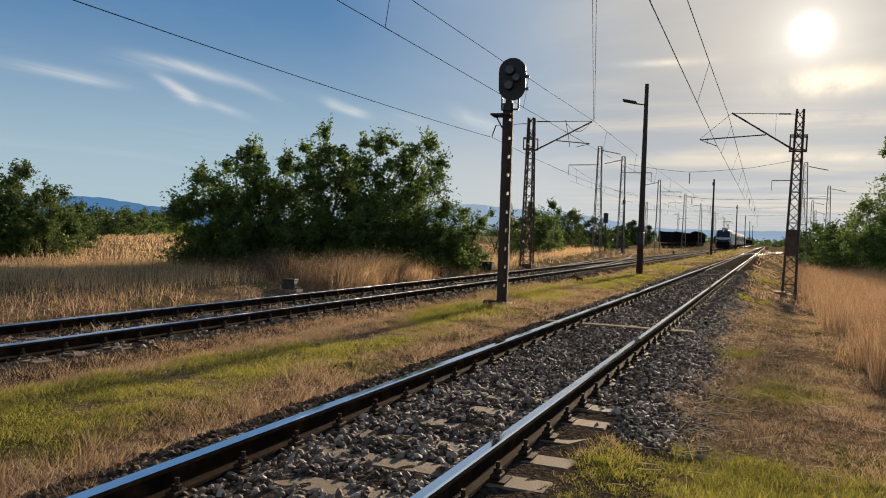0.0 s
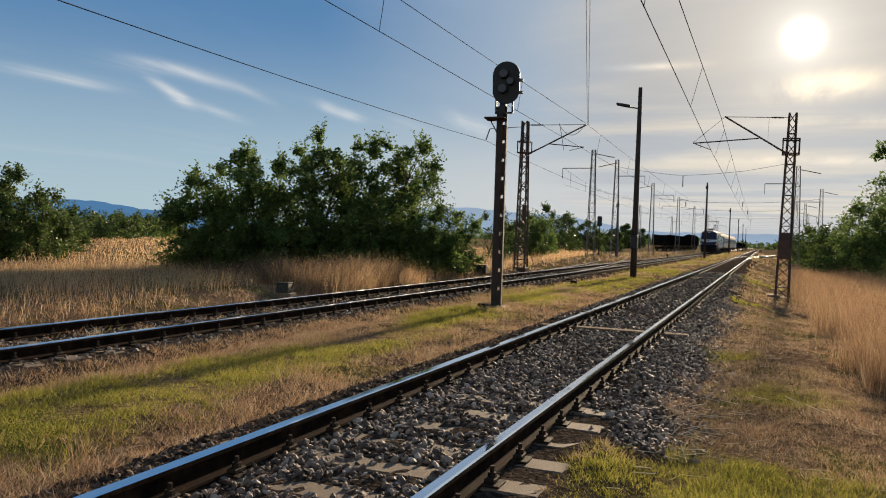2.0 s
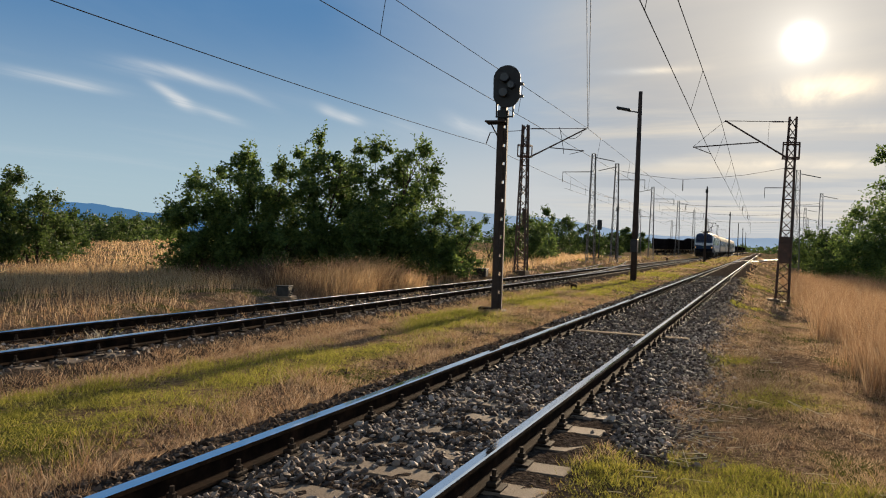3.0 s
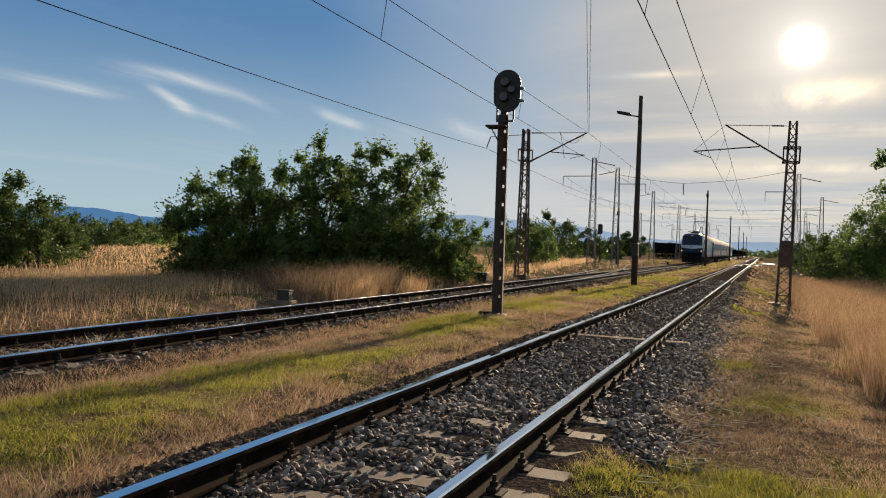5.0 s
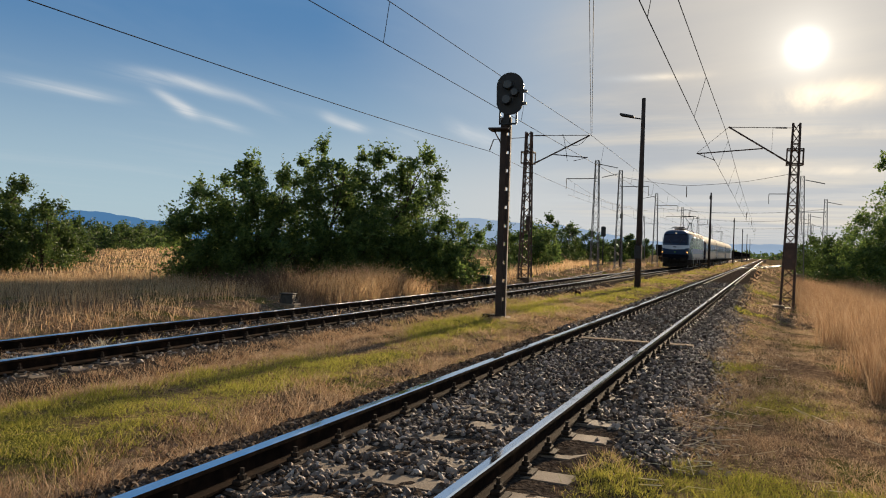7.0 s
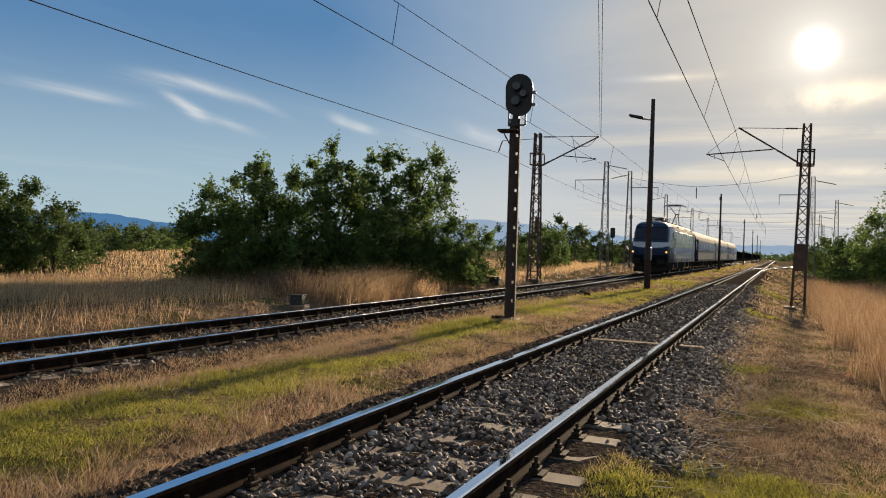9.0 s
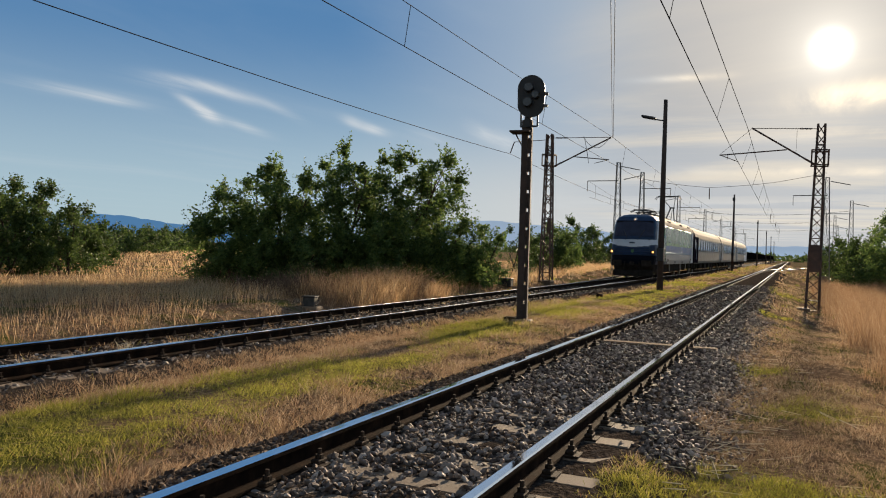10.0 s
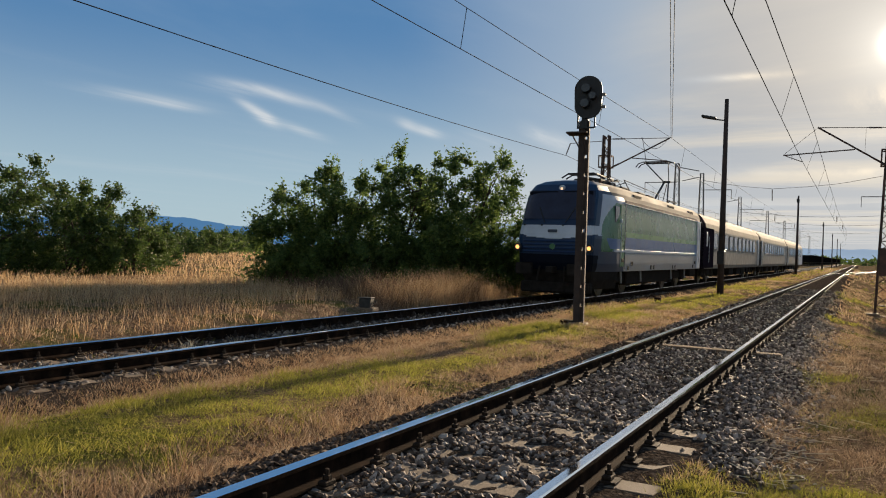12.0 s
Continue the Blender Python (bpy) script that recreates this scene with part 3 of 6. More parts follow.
light_pole(-5.42, 35.5, -0.08, 8.62, True)
for x, y, h in ((-6.3, 94, 8.9), (-6.2, 158, 8.9), (-6.5, 222, 8.9), (-6.5, 270, 8.9), (-7.0, 340, 8.9)):
    light_pole(x, y, -0.15, h, False)

light_pole(-14.0, 80.0, -0.15, 6.0, False)


def sag(a, b, drop, n=16):
    a, b = np.array(a, float), np.array(b, float)
    t = np.linspace(0, 1, n)
    p = a + (b - a) * t[:, None]
    p[:, 2] -= drop * 4 * t * (1 - t)
    return p


def catenary(xc, xm, contact, carrier, masts, label, drop=0.2):
    """Contact wire, carrier wire and droppers from mast to mast. xc, xm: the x of both wires at each mast (the last one goes on); masts: their y."""
    ob = thing("overhead_line", label, "overhead wire")
    at = lambda xs, i: xs[min(i, len(xs) - 1)]
    cw, mw = [], []
    for i in range(len(masts) - 1):
        y0, y1 = masts[i], masts[i + 1]
        c = sag((at(xc, i), y0, at(contact, i)), (at(xc, i + 1), y1, at(contact, i + 1)), -0.02, 17)
        m = sag((at(xm, i), y0, at(carrier, i)), (at(xm, i + 1), y1, at(carrier, i + 1)), drop, 17)
        cw.append(c[:-1])
        mw.append(m[:-1])
        if y0 < 150:
            for k in range(1, 16, 3):
                part("dropper", bars([(m[k], c[k], 0.006)], 4), WIRE, ob)
    part("contact_wire", wire_mesh("contact_wire", np.concatenate(cw), 0.011, WIRE), None, ob)
    part("carrier_wire", wire_mesh("carrier_wire", np.concatenate(mw), 0.011, WIRE), None, ob)
    return ob


catenary((-1.80, -2.29, -2.45, -2.3, -3.2, -5.5), (-1.98, -1.87, -2.3, -2.3, -3.2, -5.5), (5.70,), (6.98,), (-21, 34.85, 92, 150, 206, 262, 320), "contact and carrier wires over the main track", 0.12)
catenary((-8.45, -8.35, -8.9, -8.6), (-8.40, -8.17, -8.8, -8.6), (6.50, 6.06, 6.0), (7.50, 7.24, 7.2), (-20, 37.4, 94, 152, 196, 240, 320), "contact and carrier wires over the side track", 0.16)
catenary((-14.5, -15.5, -17.4), (-14.5, -15.5, -17.4), (5.9,), (7.1,), (59, 94, 152, 196, 240, 320), "overhead wires over the siding", 0.5)
catenary((2.0, 3.2, 4.4, 5.6), (2.0, 3.2, 4.4, 5.6), (5.7,), (7.1,), (66, 93, 124, 160, 215, 270, 330), "overhead wires over the far side track", 0.4)
for y0, xx in ((94, -12), (152, -13.4)):
    catenary((xx, xx), (xx, xx), (5.9,), (7.2,), (y0, y0 + 55, y0 + 110, y0 + 170), "overhead wires over the yard", 0.5)

feeder = thing("feeder_wire", "single sagging feeder wire on the outer side of the masts", "overhead wire")
part("wire", wire_mesh("wire", np.concatenate([sag((-13.0, -20, 6.45), (-13.06, 36.6, 6.42), 0.47, 24)[:-1], sag((-13.06, 36.6, 6.42), (-13.5, 94, 6.6), 0.6)]), 0.012, WIRE), None, feeder)
cross = thing("anchor_wires", "pair of anchor wires that cross above the tracks", "overhead wire")
for dx in (-0.06, 0.10):
    part("wire", wire_mesh("wire", sag((-8.19 + 0.3 * dx, 37.64, 7.25), (0.4 + dx, -3.0, 8.6), 0.25), 0.009, WIRE), None, cross)
span = thing("span_wires", "cross-span wires strung between far masts over the yard", "overhead wire")
part("wire", wire_mesh("wire", sag((-12.0, 67.5, 8.1), (-6.43, 67.0, 7.27), 0.10), 0.014, WIRE), None, span)
part("wire", wire_mesh("wire", sag((-6.43, 67.0, 7.27), (-1.66, 67.0, 7.62), 0.05), 0.014, WIRE), None, span)
part("wire", wire_mesh("wire", sag((-1.66, 67.0, 7.62), (2.2, 66.5, 8.3), 0.02), 0.014, WIRE), None, span)
insulator(span, (-6.43, 67.0, 7.2), (-6.42, 67.0, 6.3), 0.05)
for y, z in ((93.5, 6.9), (123, 7.2), (156, 7.2)):
    part("wire", wire_mesh("wire", sag((-12.2, y, z), (5.5, y, z), 0.5), 0.014, WIRE), None, span)
    for x in (-8.6, -2.4):
        insulator(span, (x, y, z - 0.42), (x, y, z - 1.0), 0.05)
jump = thing("jumper_cables", "looped jumper cables below the bracket end", "overhead wire")
for k, (a, b, d) in enumerate((((-8.3, 37.4, 7.2), (-9.1, 35.5, 7.0), 0.5), ((-9.2, 36.0, 7.1), (-8.9, 35.8, 5.8), -0.1))):
    part("cable", wire_mesh("cable", sag(a, b, d), 0.012, WIRE), None, jump)


# ---------------------------------------------------------------- signal
def signal_mast(x, y, z0):
    ob = thing("railway_signal", "unlit colour-light signal on a dark slotted steel mast", "railway signal", pose(x, y, z0, 0, 0, 8))
    part("mast_channel", box((-0.11, -0.09, 0), (0.035, 0.05, 4.55), 0.012), DARKPOLE, ob)
    part("mast_channel", box((0.085, -0.09, 0), (0.12, 0.05, 4.55), 0.006), DARKPOLE, ob)
    for i in range(11):
        z = 0.12 + i * 0.41
        part("batten_plate", box((0.036, -0.07, z), (0.084, 0.03, z + 0.335), 0.003), DARKPOLE, ob)
    part("foot", box((-0.22, -0.2, -0.25), (0.22, 0.2, 0.10), 0.03), CONCRETE, ob, "concrete foot")
    part("foot_bracket", box((-0.40, -0.14, 0.0), (-0.12, 0.1, 0.14), 0.02), RUST, ob)
    # backboard: a tall plate with round ends
    bm = bmesh.new()
    pts = []
    for i in range(24):
        a = 2 * math.pi * i / 24
        pts.append((0.09 + 0.305 * math.cos(a), 0.305 * math.sin(a) + (0.165 if math.sin(a) >= 0 else -0.165)))
    lo = [bm.verts.new((u, -0.16, 5.06 + v)) for u, v in pts]
    hi = [bm.verts.new((u, -0.12, 5.06 + v)) for u, v in pts]
    bm.faces.new(lo)
    bm.faces.new(hi[::-1])
    for i in range(24):
        bm.faces.new((lo[i], lo[(i + 1) % 24], hi[(i + 1) % 24], hi[i]))
    part("backboard", bm, BLACK, ob, "matt black rounded backboard")
    part("lamp_housing", box((-0.10, -0.12, 4.74), (0.28, 0.14, 5.40), 0.03), BLACK, ob)
    for u, v, r in ((0.05, 5.24, 0.105), (0.20, 5.07, 0.085), (0.03, 4.91, 0.105)):
        lamp = part("lamp_hood", bars([((u, -0.16, v), (u, -0.30, v + 0.01), r)], 14), BLACK, ob)
        part("lens", bars([((u, -0.30, v), (u, -0.312, v + 0.001), r * 0.86)], 14), GREYLENS, lamp, "dull grey unlit lens")
    for z in (4.78, 5.05):
        part("side_lug", box((0.37, -0.14, z + 0.04), (0.46, -0.06, z + 0.10), 0.01), MASTGREY, ob)
    part("head_bracket", bars([((-0.13, -0.1, 4.38), (-0.13, -0.1, 4.74), 0.018), ((0.24, -0.1, 4.40), (0.24, -0.1, 4.76), 0.018), ((-0.13, -0.1, 4.40), (0.24, -0.1, 4.40), 0.018), ((0.0, -0.05, 4.4), (0.05, -0.05, 4.8), 0.07)]), BLACK, ob)
    part("service_step", box((-0.36, -0.26, 4.26), (0.10, 0.16, 4.30), 0.008), DARKPOLE, ob)
    part("step_brace", bars([((-0.26, -0.05, 4.26), (-0.07, -0.05, 3.92), 0.014)]), DARKPOLE, ob)
    return ob


signal_mast(-5.5, 16.4, -0.07)


# ---------------------------------------------------------------- rolling stock
LOCO_Y, LOCO_V = 163.2, 11.64


def paint(name, col, rough=0.35, dirt=0.75, spec=0.45):
    d = tuple(c * dirt for c in col)
    return surf(name, (d, col), 1.2, 7, rough, bump=0.04, bscale=8, spec=spec)


NAVY, PBLUE, PWHITE = paint("navy_paint", (0.008, 0.034, 0.092), 0.4, 0.75, 0.3), paint("blue_paint", (0.042, 0.135, 0.36)), paint("white_paint", (0.56, 0.62, 0.70), 0.4)
PGREEN, PLIME, PGREY = paint("green_paint", (0.05, 0.175, 0.075), 0.28), paint("lime_paint", (0.18, 0.36, 0.11), 0.28), paint("grey_paint", (0.34, 0.36, 0.38), 0.4)
PDARK = paint("black_blue_paint", (0.005, 0.008, 0.017), 0.6, 0.75, 0.08)
PSTRIPE = paint("pale_blue_paint", (0.20, 0.31, 0.44), 0.5, 0.75, 0.2)
PSLATE = paint("slate_blue_paint", (0.045, 0.062, 0.105), 0.45, 0.7, 0.3)
GRILLE = paint("dull_blue_paint", (0.014, 0.040, 0.115), 0.55, 0.75, 0.15)
ROOFBEIGE = paint("dusty_roof_paint", (0.36, 0.31, 0.25), 0.85, 0.75, 0.08)
UNDER = surf("grimy_underframe", ((0.012, 0.011, 0.010), (0.035, 0.03, 0.027)), 4, 6, 0.85, bump=0.3, spec=0.05)
GLASS = surf("dark_cab_glass", ((0.006, 0.012, 0.034), (0.012, 0.022, 0.055)), 2, 3, 0.12, bump=0.0, spec=0.4)
COACHSIDE = surf("coach_side_paint", ((0.15, 0.14, 0.125), (0.25, 0.235, 0.21), (0.36, 0.34, 0.305)), 2.2, 9, 0.6, bump=0.1, bscale=6, spec=0.2)
COACHROOF = surf("coach_roof_dusty", ((0.26, 0.225, 0.18), (0.40, 0.35, 0.28)), 1.0, 7, 0.85, bump=0.15, bscale=8, spec=0.08)
COACHEND = paint("coach_end_dark", (0.018, 0.015, 0.023), 0.9, 0.75, 0.0)
DIMLIT = glow("dim_headlight_glow", (0.95, 0.62, 0.38), 0.55)
LIT = glow("headlight_glow", (1.0, 0.44, 0.12), 1.05)
RIM = surf("wheel_steel", ((0.03, 0.025, 0.022), (0.09, 0.08, 0.07)), 5, 5, 0.5, metal=0.6, bump=0.1)
GONDOLA = surf("gondola_brown", ((0.005, 0.005, 0.006), (0.011, 0.010, 0.011), (0.022, 0.018, 0.018)), 0.8, 7, 0.9, spec=0.0, bump=0.2, bscale=10)


def shell(levels, ys_side, length, flip):
    """Plan outlines stacked in height: levels are (z, front y, half width at the sides, half width at the nose, nose radius).
    Runs along one side, round the nose and back along the other; returns rows of points."""
    rows = []
    for z, fy, hw, nw, rad in levels:
        n = len(ys_side)
        one = [(hw, length + (fy + 2.2 - length) * k / n) for k in range(n)]
        for t in np.linspace(0, 1, 40):
            one.append((hw + (nw - hw) * t ** 1.6, fy + 2.2 + (rad - 2.2) * t))
        for t in np.linspace(0.2, 1, 5):
            a = t * math.pi / 2
            one.append((nw - rad * (1 - math.cos(a)) - 0.0, fy + rad - rad * math.sin(a) * 0.85))
        mid = [(nw * 0.45 * k, fy + 0.06 * rad - (0.06 * rad)) for k in (1, 0.5)]
        one += mid
        full = one + [(0.0, fy)] + [(-x, y) for x, y in one[::-1]]
        rows.append([(x, y, z) for x, y in full])
    return rows


def loft(rows, closed_top=False):
    n = len(rows[0])
    v = [p for r in rows for p in r]
    f = [(i * n + j, i * n + j + 1, (i + 1) * n + j + 1, (i + 1) * n + j) for i in range(len(rows) - 1) for j in range(n - 1)]
    return np.array(v), np.array(f)


def wheelset(parent, y, r, gauge=0.7525):
    bm = bmesh.new()
    add_bar(bm, (-0.9, 0, 0), (0.9, 0, 0), 0.08, 8)
    for s in (-1, 1):
        add_bar(bm, (s * (gauge - 0.06), 0, 0), (s * (gauge + 0.07), 0, 0), r, 20)
        add_bar(bm, (s * (gauge + 0.07), 0, 0), (s * (gauge + 0.09), 0, 0), r * 0.82, 20)
        add_bar(bm, (s * (gauge + 0.09), r * 0.45, 0), (s * (gauge + 0.11), r * 0.45, 0), 0.08, 6)
    return part("wheelset", bm, RIM, parent, m=pose(0, y, r))


def bogie(parent, y, base=2.6, r=0.5):
    bm = bmesh.new()
    for s in (-1, 1):
        add_box(bm, (s * 1.02 - 0.07, y - base / 2 - 0.6, 0.45), (s * 1.02 + 0.07, y + base / 2 + 0.6, 0.78), 0.03)
        for k in (-1, 1):
            add_box(bm, (s * 1.05 - 0.1, y + k * base / 2 - 0.2, 0.35), (s * 1.05 + 0.1, y + k * base / 2 + 0.2, 0.68), 0.04)
            add_bar(bm, (s * 1.08, y + k * (base / 2 - 0.45), 0.5), (s * 1.08, y + k * (base / 2 - 0.45), 0.95), 0.1, 8)
    add_box(bm, (-1.0, y - 0.3, 0.5), (1.0, y + 0.3, 0.85))
    part("bogie_frame", bm, UNDER, parent)
    return [wheelset(parent, y + k * base / 2, r) for k in (-1, 1)]


def locomotive():
    L = 17.5
    ob = thing("electric_locomotive", "blue, white and green electric locomotive pulling passenger coaches", "locomotive")
    ys = list(np.linspace(2.6, L, 60))
    lev = [(0.88, 0.14, 1.48, 1.22, 0.3), (1.15, 0.05, 1.50, 1.28, 0.35), (1.62, 0.0, 1.50, 1.30, 0.35), (1.95, 0.02, 1.50, 1.31, 0.35), (2.08, 0.05, 1.50, 1.30, 0.35), (2.28, 0.12, 1.50, 1.29, 0.35),
           (2.42, 0.17, 1.50, 1.28, 0.35), (2.75, 0.30, 1.49, 1.27, 0.35), (3.10, 0.45, 1.48, 1.25, 0.34), (3.30, 0.55, 1.46, 1.24, 0.33), (3.55, 0.69, 1.40, 1.19, 0.32), (3.74, 0.86, 1.27, 1.08, 0.3), (3.87, 1.12, 1.06, 0.86, 0.28), (3.94, 1.5, 0.76, 0.56, 0.2), (3.97, 2.2, 0.2, 0.15, 0.1)]
    zz = np.unique(np.concatenate([np.linspace(0.88, 3.5, 100), [q[0] for q in lev]]))
    lev = [(float(z), *[float(np.interp(z, [q[0] for q in lev], [q[k] for q in lev])) for k in range(1, 5)]) for z in zz]
    rows = shell(lev, ys, L, False)
    V, F = loft(rows)
    mats = [NAVY, PBLUE, PWHITE, PGREEN, PLIME, PGREY, ROOFBEIGE, PDARK, PSLATE]
    C = V[F].mean(1)
    idx = np.zeros(len(F), int)
    x, y, z = np.abs(C[:, 0]), C[:, 1], C[:, 2]
    side = y > 3.15
    cab = ~side
    # front: pale belt that dips in the middle, black below the slats
    idx[cab & (z > 1.92 + 0.16 * (x / 1.3) ** 2) & (z < 2.36)] = 2
    idx[cab & (z < 1.40) & (y < 0.60)] = 7
    # cab side: the pale sweep rises backwards from the belt, green follows under a rising curve
    sweep = 0.52 + 0.44 * np.maximum(0, z - 2.0)
    idx[cab & (z > 2.05) & (z < 3.46) & (y > sweep)] = 2
    idx[cab & (z > 1.55) & (z < 3.22) & (y > 0.80 + 1.1 * np.maximum(0, z - 2.1) ** 2)] = 3
    idx[cab & (z > 1.64) & (z < 2.0) & (y > 1.5 - (z - 1.64))] = 1
    idx[cab & (z <= 1.55) & (y > 0.60)] = 8
    idx[cab & (z > 3.46)] = 0
    idx[cab & (z > 3.46) & (y > 1.9 - 0.6 * (z - 3.46))] = 6
    # machine room side
    idx[side & (z < 1.52)] = 5
    idx[side & (z >= 1.52) & (z < 2.06)] = 1
    idx[side & (z >= 2.06) & (z < 2.26)] = 4
    idx[side & (z >= 2.26) & (z < 3.24)] = 3
    idx[side & (z >= 3.24)] = 6
    part("body", raw_mesh("body", V, F, mats, idx, smooth=False), None, ob)
    # shade low on the nose is put into the skirt's near-black colour
    V, F = loft(shell([(0.30, 0.42, 1.34, 1.10, 0.25), (0.60, 0.25, 1.44, 1.18, 0.3), (0.90, 0.13, 1.475, 1.215, 0.3)], [], L, False))
    part("front_skirt", raw_mesh("front_skirt", V, F, UNDER), None, ob, "front skirt with its shade put into a near-black colour")
    end = [(p[0], L, p[2]) for p in (r[0] for r in rows)] + [(p[0], L, p[2]) for p in (r[-1] for r in rows[::-1])]
    bm = bmesh.new()
    bm.faces.new([bm.verts.new(p) for p in end])
    part("rear_wall", bm, NAVY, ob)
    # windscreen: the front between the belt and the roof, set a little proud
    wl_ = [(2.56, 0.226, 1.5, 1.22, 0.35), (2.75, 0.30, 1.49, 1.21, 0.35), (3.10, 0.45, 1.47, 1.19, 0.34), (3.30, 0.55, 1.45, 1.17, 0.33), (3.52, 0.675, 1.42, 1.13, 0.33)]
    wr = []
    for z, fy, hw, nw, rad in wl_:
        one = [(nw + 0.06, fy + 0.42), (nw + 0.035, fy + 0.22), (nw * 0.93, fy + 0.02), (nw * 0.6, fy - 0.022), (nw * 0.3, fy - 0.025), (0, fy - 0.025)]
        wr.append([(a, b, z) for a, b in one] + [(-a, b, z) for a, b in one[-2::-1]])
    V, F = loft(wr)
    part("windscreen", raw_mesh("windscreen", V, F, GLASS, smooth=True), None, ob, "dark blue-black windscreen")
    for s in (-1, 1):
        part("wiper", bars([((s * 0.35, 0.12, 2.44), (s * 0.62, 0.36, 2.95), 0.012)]), BLACK, ob)
        lh = part("headlight", bars([((s * 1.215, 0.06, 1.62), (s * 1.215, -0.035, 1.62), 0.13)], 16), BLACK, ob)
        part("headlight_lens", bars([((s * 1.215, -0.035, 1.62), (s * 1.215, -0.05, 1.62), 0.065)], 16), LIT, lh, "lit warm headlight")
        part("buffer", bars([((s * 0.875, 0.5, 0.93), (s * 0.875, -0.22, 0.93), 0.10)], 12), UNDER, ob)
        part("buffer_plate", box((s * 0.875 - 0.3, -0.27, 0.74), (s * 0.875 + 0.3, -0.22, 1.12), 0.04), UNDER, ob)
        part("side_window", box((s * 1.462 - 0.02, 1.95, 2.55), (s * 1.462 + 0.022, 2.45, 3.10), 0.006), GLASS, ob)
        door = part("cab_door", box((s * 1.480 - 0.012, 2.55, 1.05), (s * 1.480 + 0.022, 3.12, 3.18), 0.004), PGREEN, ob)
        part("door_handle", bars([((s * 1.54, 2.51, 1.2), (s * 1.54, 2.51, 2.5), 0.014)], 6), PWHITE, door)
        part("handrail", bars([((s * 1.54, L - 0.5, 1.2), (s * 1.54, L - 0.5, 2.9), 0.016)], 6), PWHITE, ob)
        part("rear_pillar", box((s * 1.50 - 0.01, L - 0.95, 0.9), (s * 1.50 + 0.014, L - 0.05, 3.25), 0.01), PWHITE, ob, "white corner panel")
        part("white_stripe", box((s * 1.50 - 0.01, 3.15, 1.53), (s * 1.50 + 0.009, L - 1.0, 1.64), 0.003), PSTRIPE, ob)
        part("cab_stripe", box((s * 1.482 - 0.02, 1.75, 1.54), (s * 1.482 + 0.024, 3.14, 1.63), 0.003), PSTRIPE, ob)
        part("panel_joint", box((s * 1.50 - 0.01, 3.14, 0.95), (s * 1.50 + 0.006, 3.19, 3.24), 0.002), PSLATE, ob)
        for yy, za, zb in ((4.0, 1.08, 1.22), (16.0, 1.12, 1.26), (2.75, 1.20, 1.32)):
            part("step_recess", box((s * 1.50 - 0.01, yy, za), (s * 1.50 + 0.010, yy + 0.30, zb), 0.003), UNDER, ob)
        for yy in (3.4, 6.2, 11.6, 14.6):
            part("sand_pipe", bars([((s * 1.30, yy, 0.92), (s * 1.30, yy + 0.1, 0.45), 0.035)], 6), PGREY, ob)
        part("brake_hose", bars([((s * 0.42, -0.02, 1.02), (s * 0.46, -0.16, 0.55), 0.03)], 6), UNDER, ob)
        part("mirror_camera", box((s * 1.50, 2.40, 2.55), (s * 1.50 + s * 0.09, 2.50, 2.68), 0.015), PWHITE, ob)
        part("brown_band", box((s * 1.475 - 0.01, 3.15, 3.27), (s * 1.475 + 0.014, L - 1.0, 3.37), 0.004), MAST, ob, "brown band below the roof edge")
        part("gutter_rail", bars([((s * 1.49, 3.0, 3.25), (s * 1.49, L - 0.4, 3.25), 0.020)], 6), PWHITE, ob)
        for yy in (4.6, 10.4, 14.8):
            part("roof_vent", box((s * 1.32 - 0.06, yy, 3.50), (s * 1.32 + 0.07, yy + 1.1, 3.68), 0.02), UNDER, ob)
        for yy in (3.6, 7.0, 7.5, 11.0, 11.5, 15.6):
            part("side_hatch", box((s * 1.50 - 0.01, yy, 0.92), (s * 1.50 + 0.008, yy + 0.12, 1.08), 0.003), UNDER, ob)
    part("top_light", bars([((0, 0.80, 3.60), (0, 0.70, 3.59), 0.11)], 16), PWHITE, ob)
    part("top_light_lens", bars([((0, 0.70, 3.59), (0, 0.688, 3.59), 0.045)], 16), DIMLIT, ob, "dim upper headlight")
    for k in range(4):
        part("grille_bar", box((-1.02, -0.03, 1.47 + 0.115 * k), (1.02, 0.03, 1.525 + 0.115 * k), 0.012), GRILLE, ob)
    part("nose_emblem", bars([((0, 0.02, 1.66), (0, -0.05, 1.66), 0.10)], 6), PGREEN, ob, "green emblem on the nose")
    part("belt_badge", box((-0.20, 0.02, 2.12), (0.12, 0.06, 2.21), 0.01), PSLATE, ob)
    for xx in (-1.05, -0.45, 0.28, 0.95):
        part("wiper_spindle", box((xx - 0.03, 0.10, 2.33), (xx + 0.03, 0.17, 2.38), 0.008), BLACK, ob)
    for s in (-1, 1):
        part("screen_visor", box((s * 0.60 - 0.5, 0.615, 3.34), (s * 0.60 + 0.5, 0.63, 3.50), 0.003), PDARK, ob)
    part("snow_plough", box((-1.2, 0.25, 0.14), (1.2, 0.55, 0.52), 0.06), UNDER, ob)
    part("coupler", box((-0.12, -0.3, 0.80), (0.12, 0.3, 1.02), 0.03), UNDER, ob)
    part("underframe", box((-1.2, 4.6, 0.35), (1.2, L - 5.0, 0.95), 0.05), UNDER, ob)
    part("rear_skirt", box((-1.3, L - 1.4, 0.5), (1.3, L - 0.1, 0.95), 0.04), UNDER, ob)
    # pantographs: one raised at the rear, one folded at the front
    z0 = 3.98
    by, ky, hy, kz, hz = 14.9, 16.1, 14.0, 5.22, 5.98
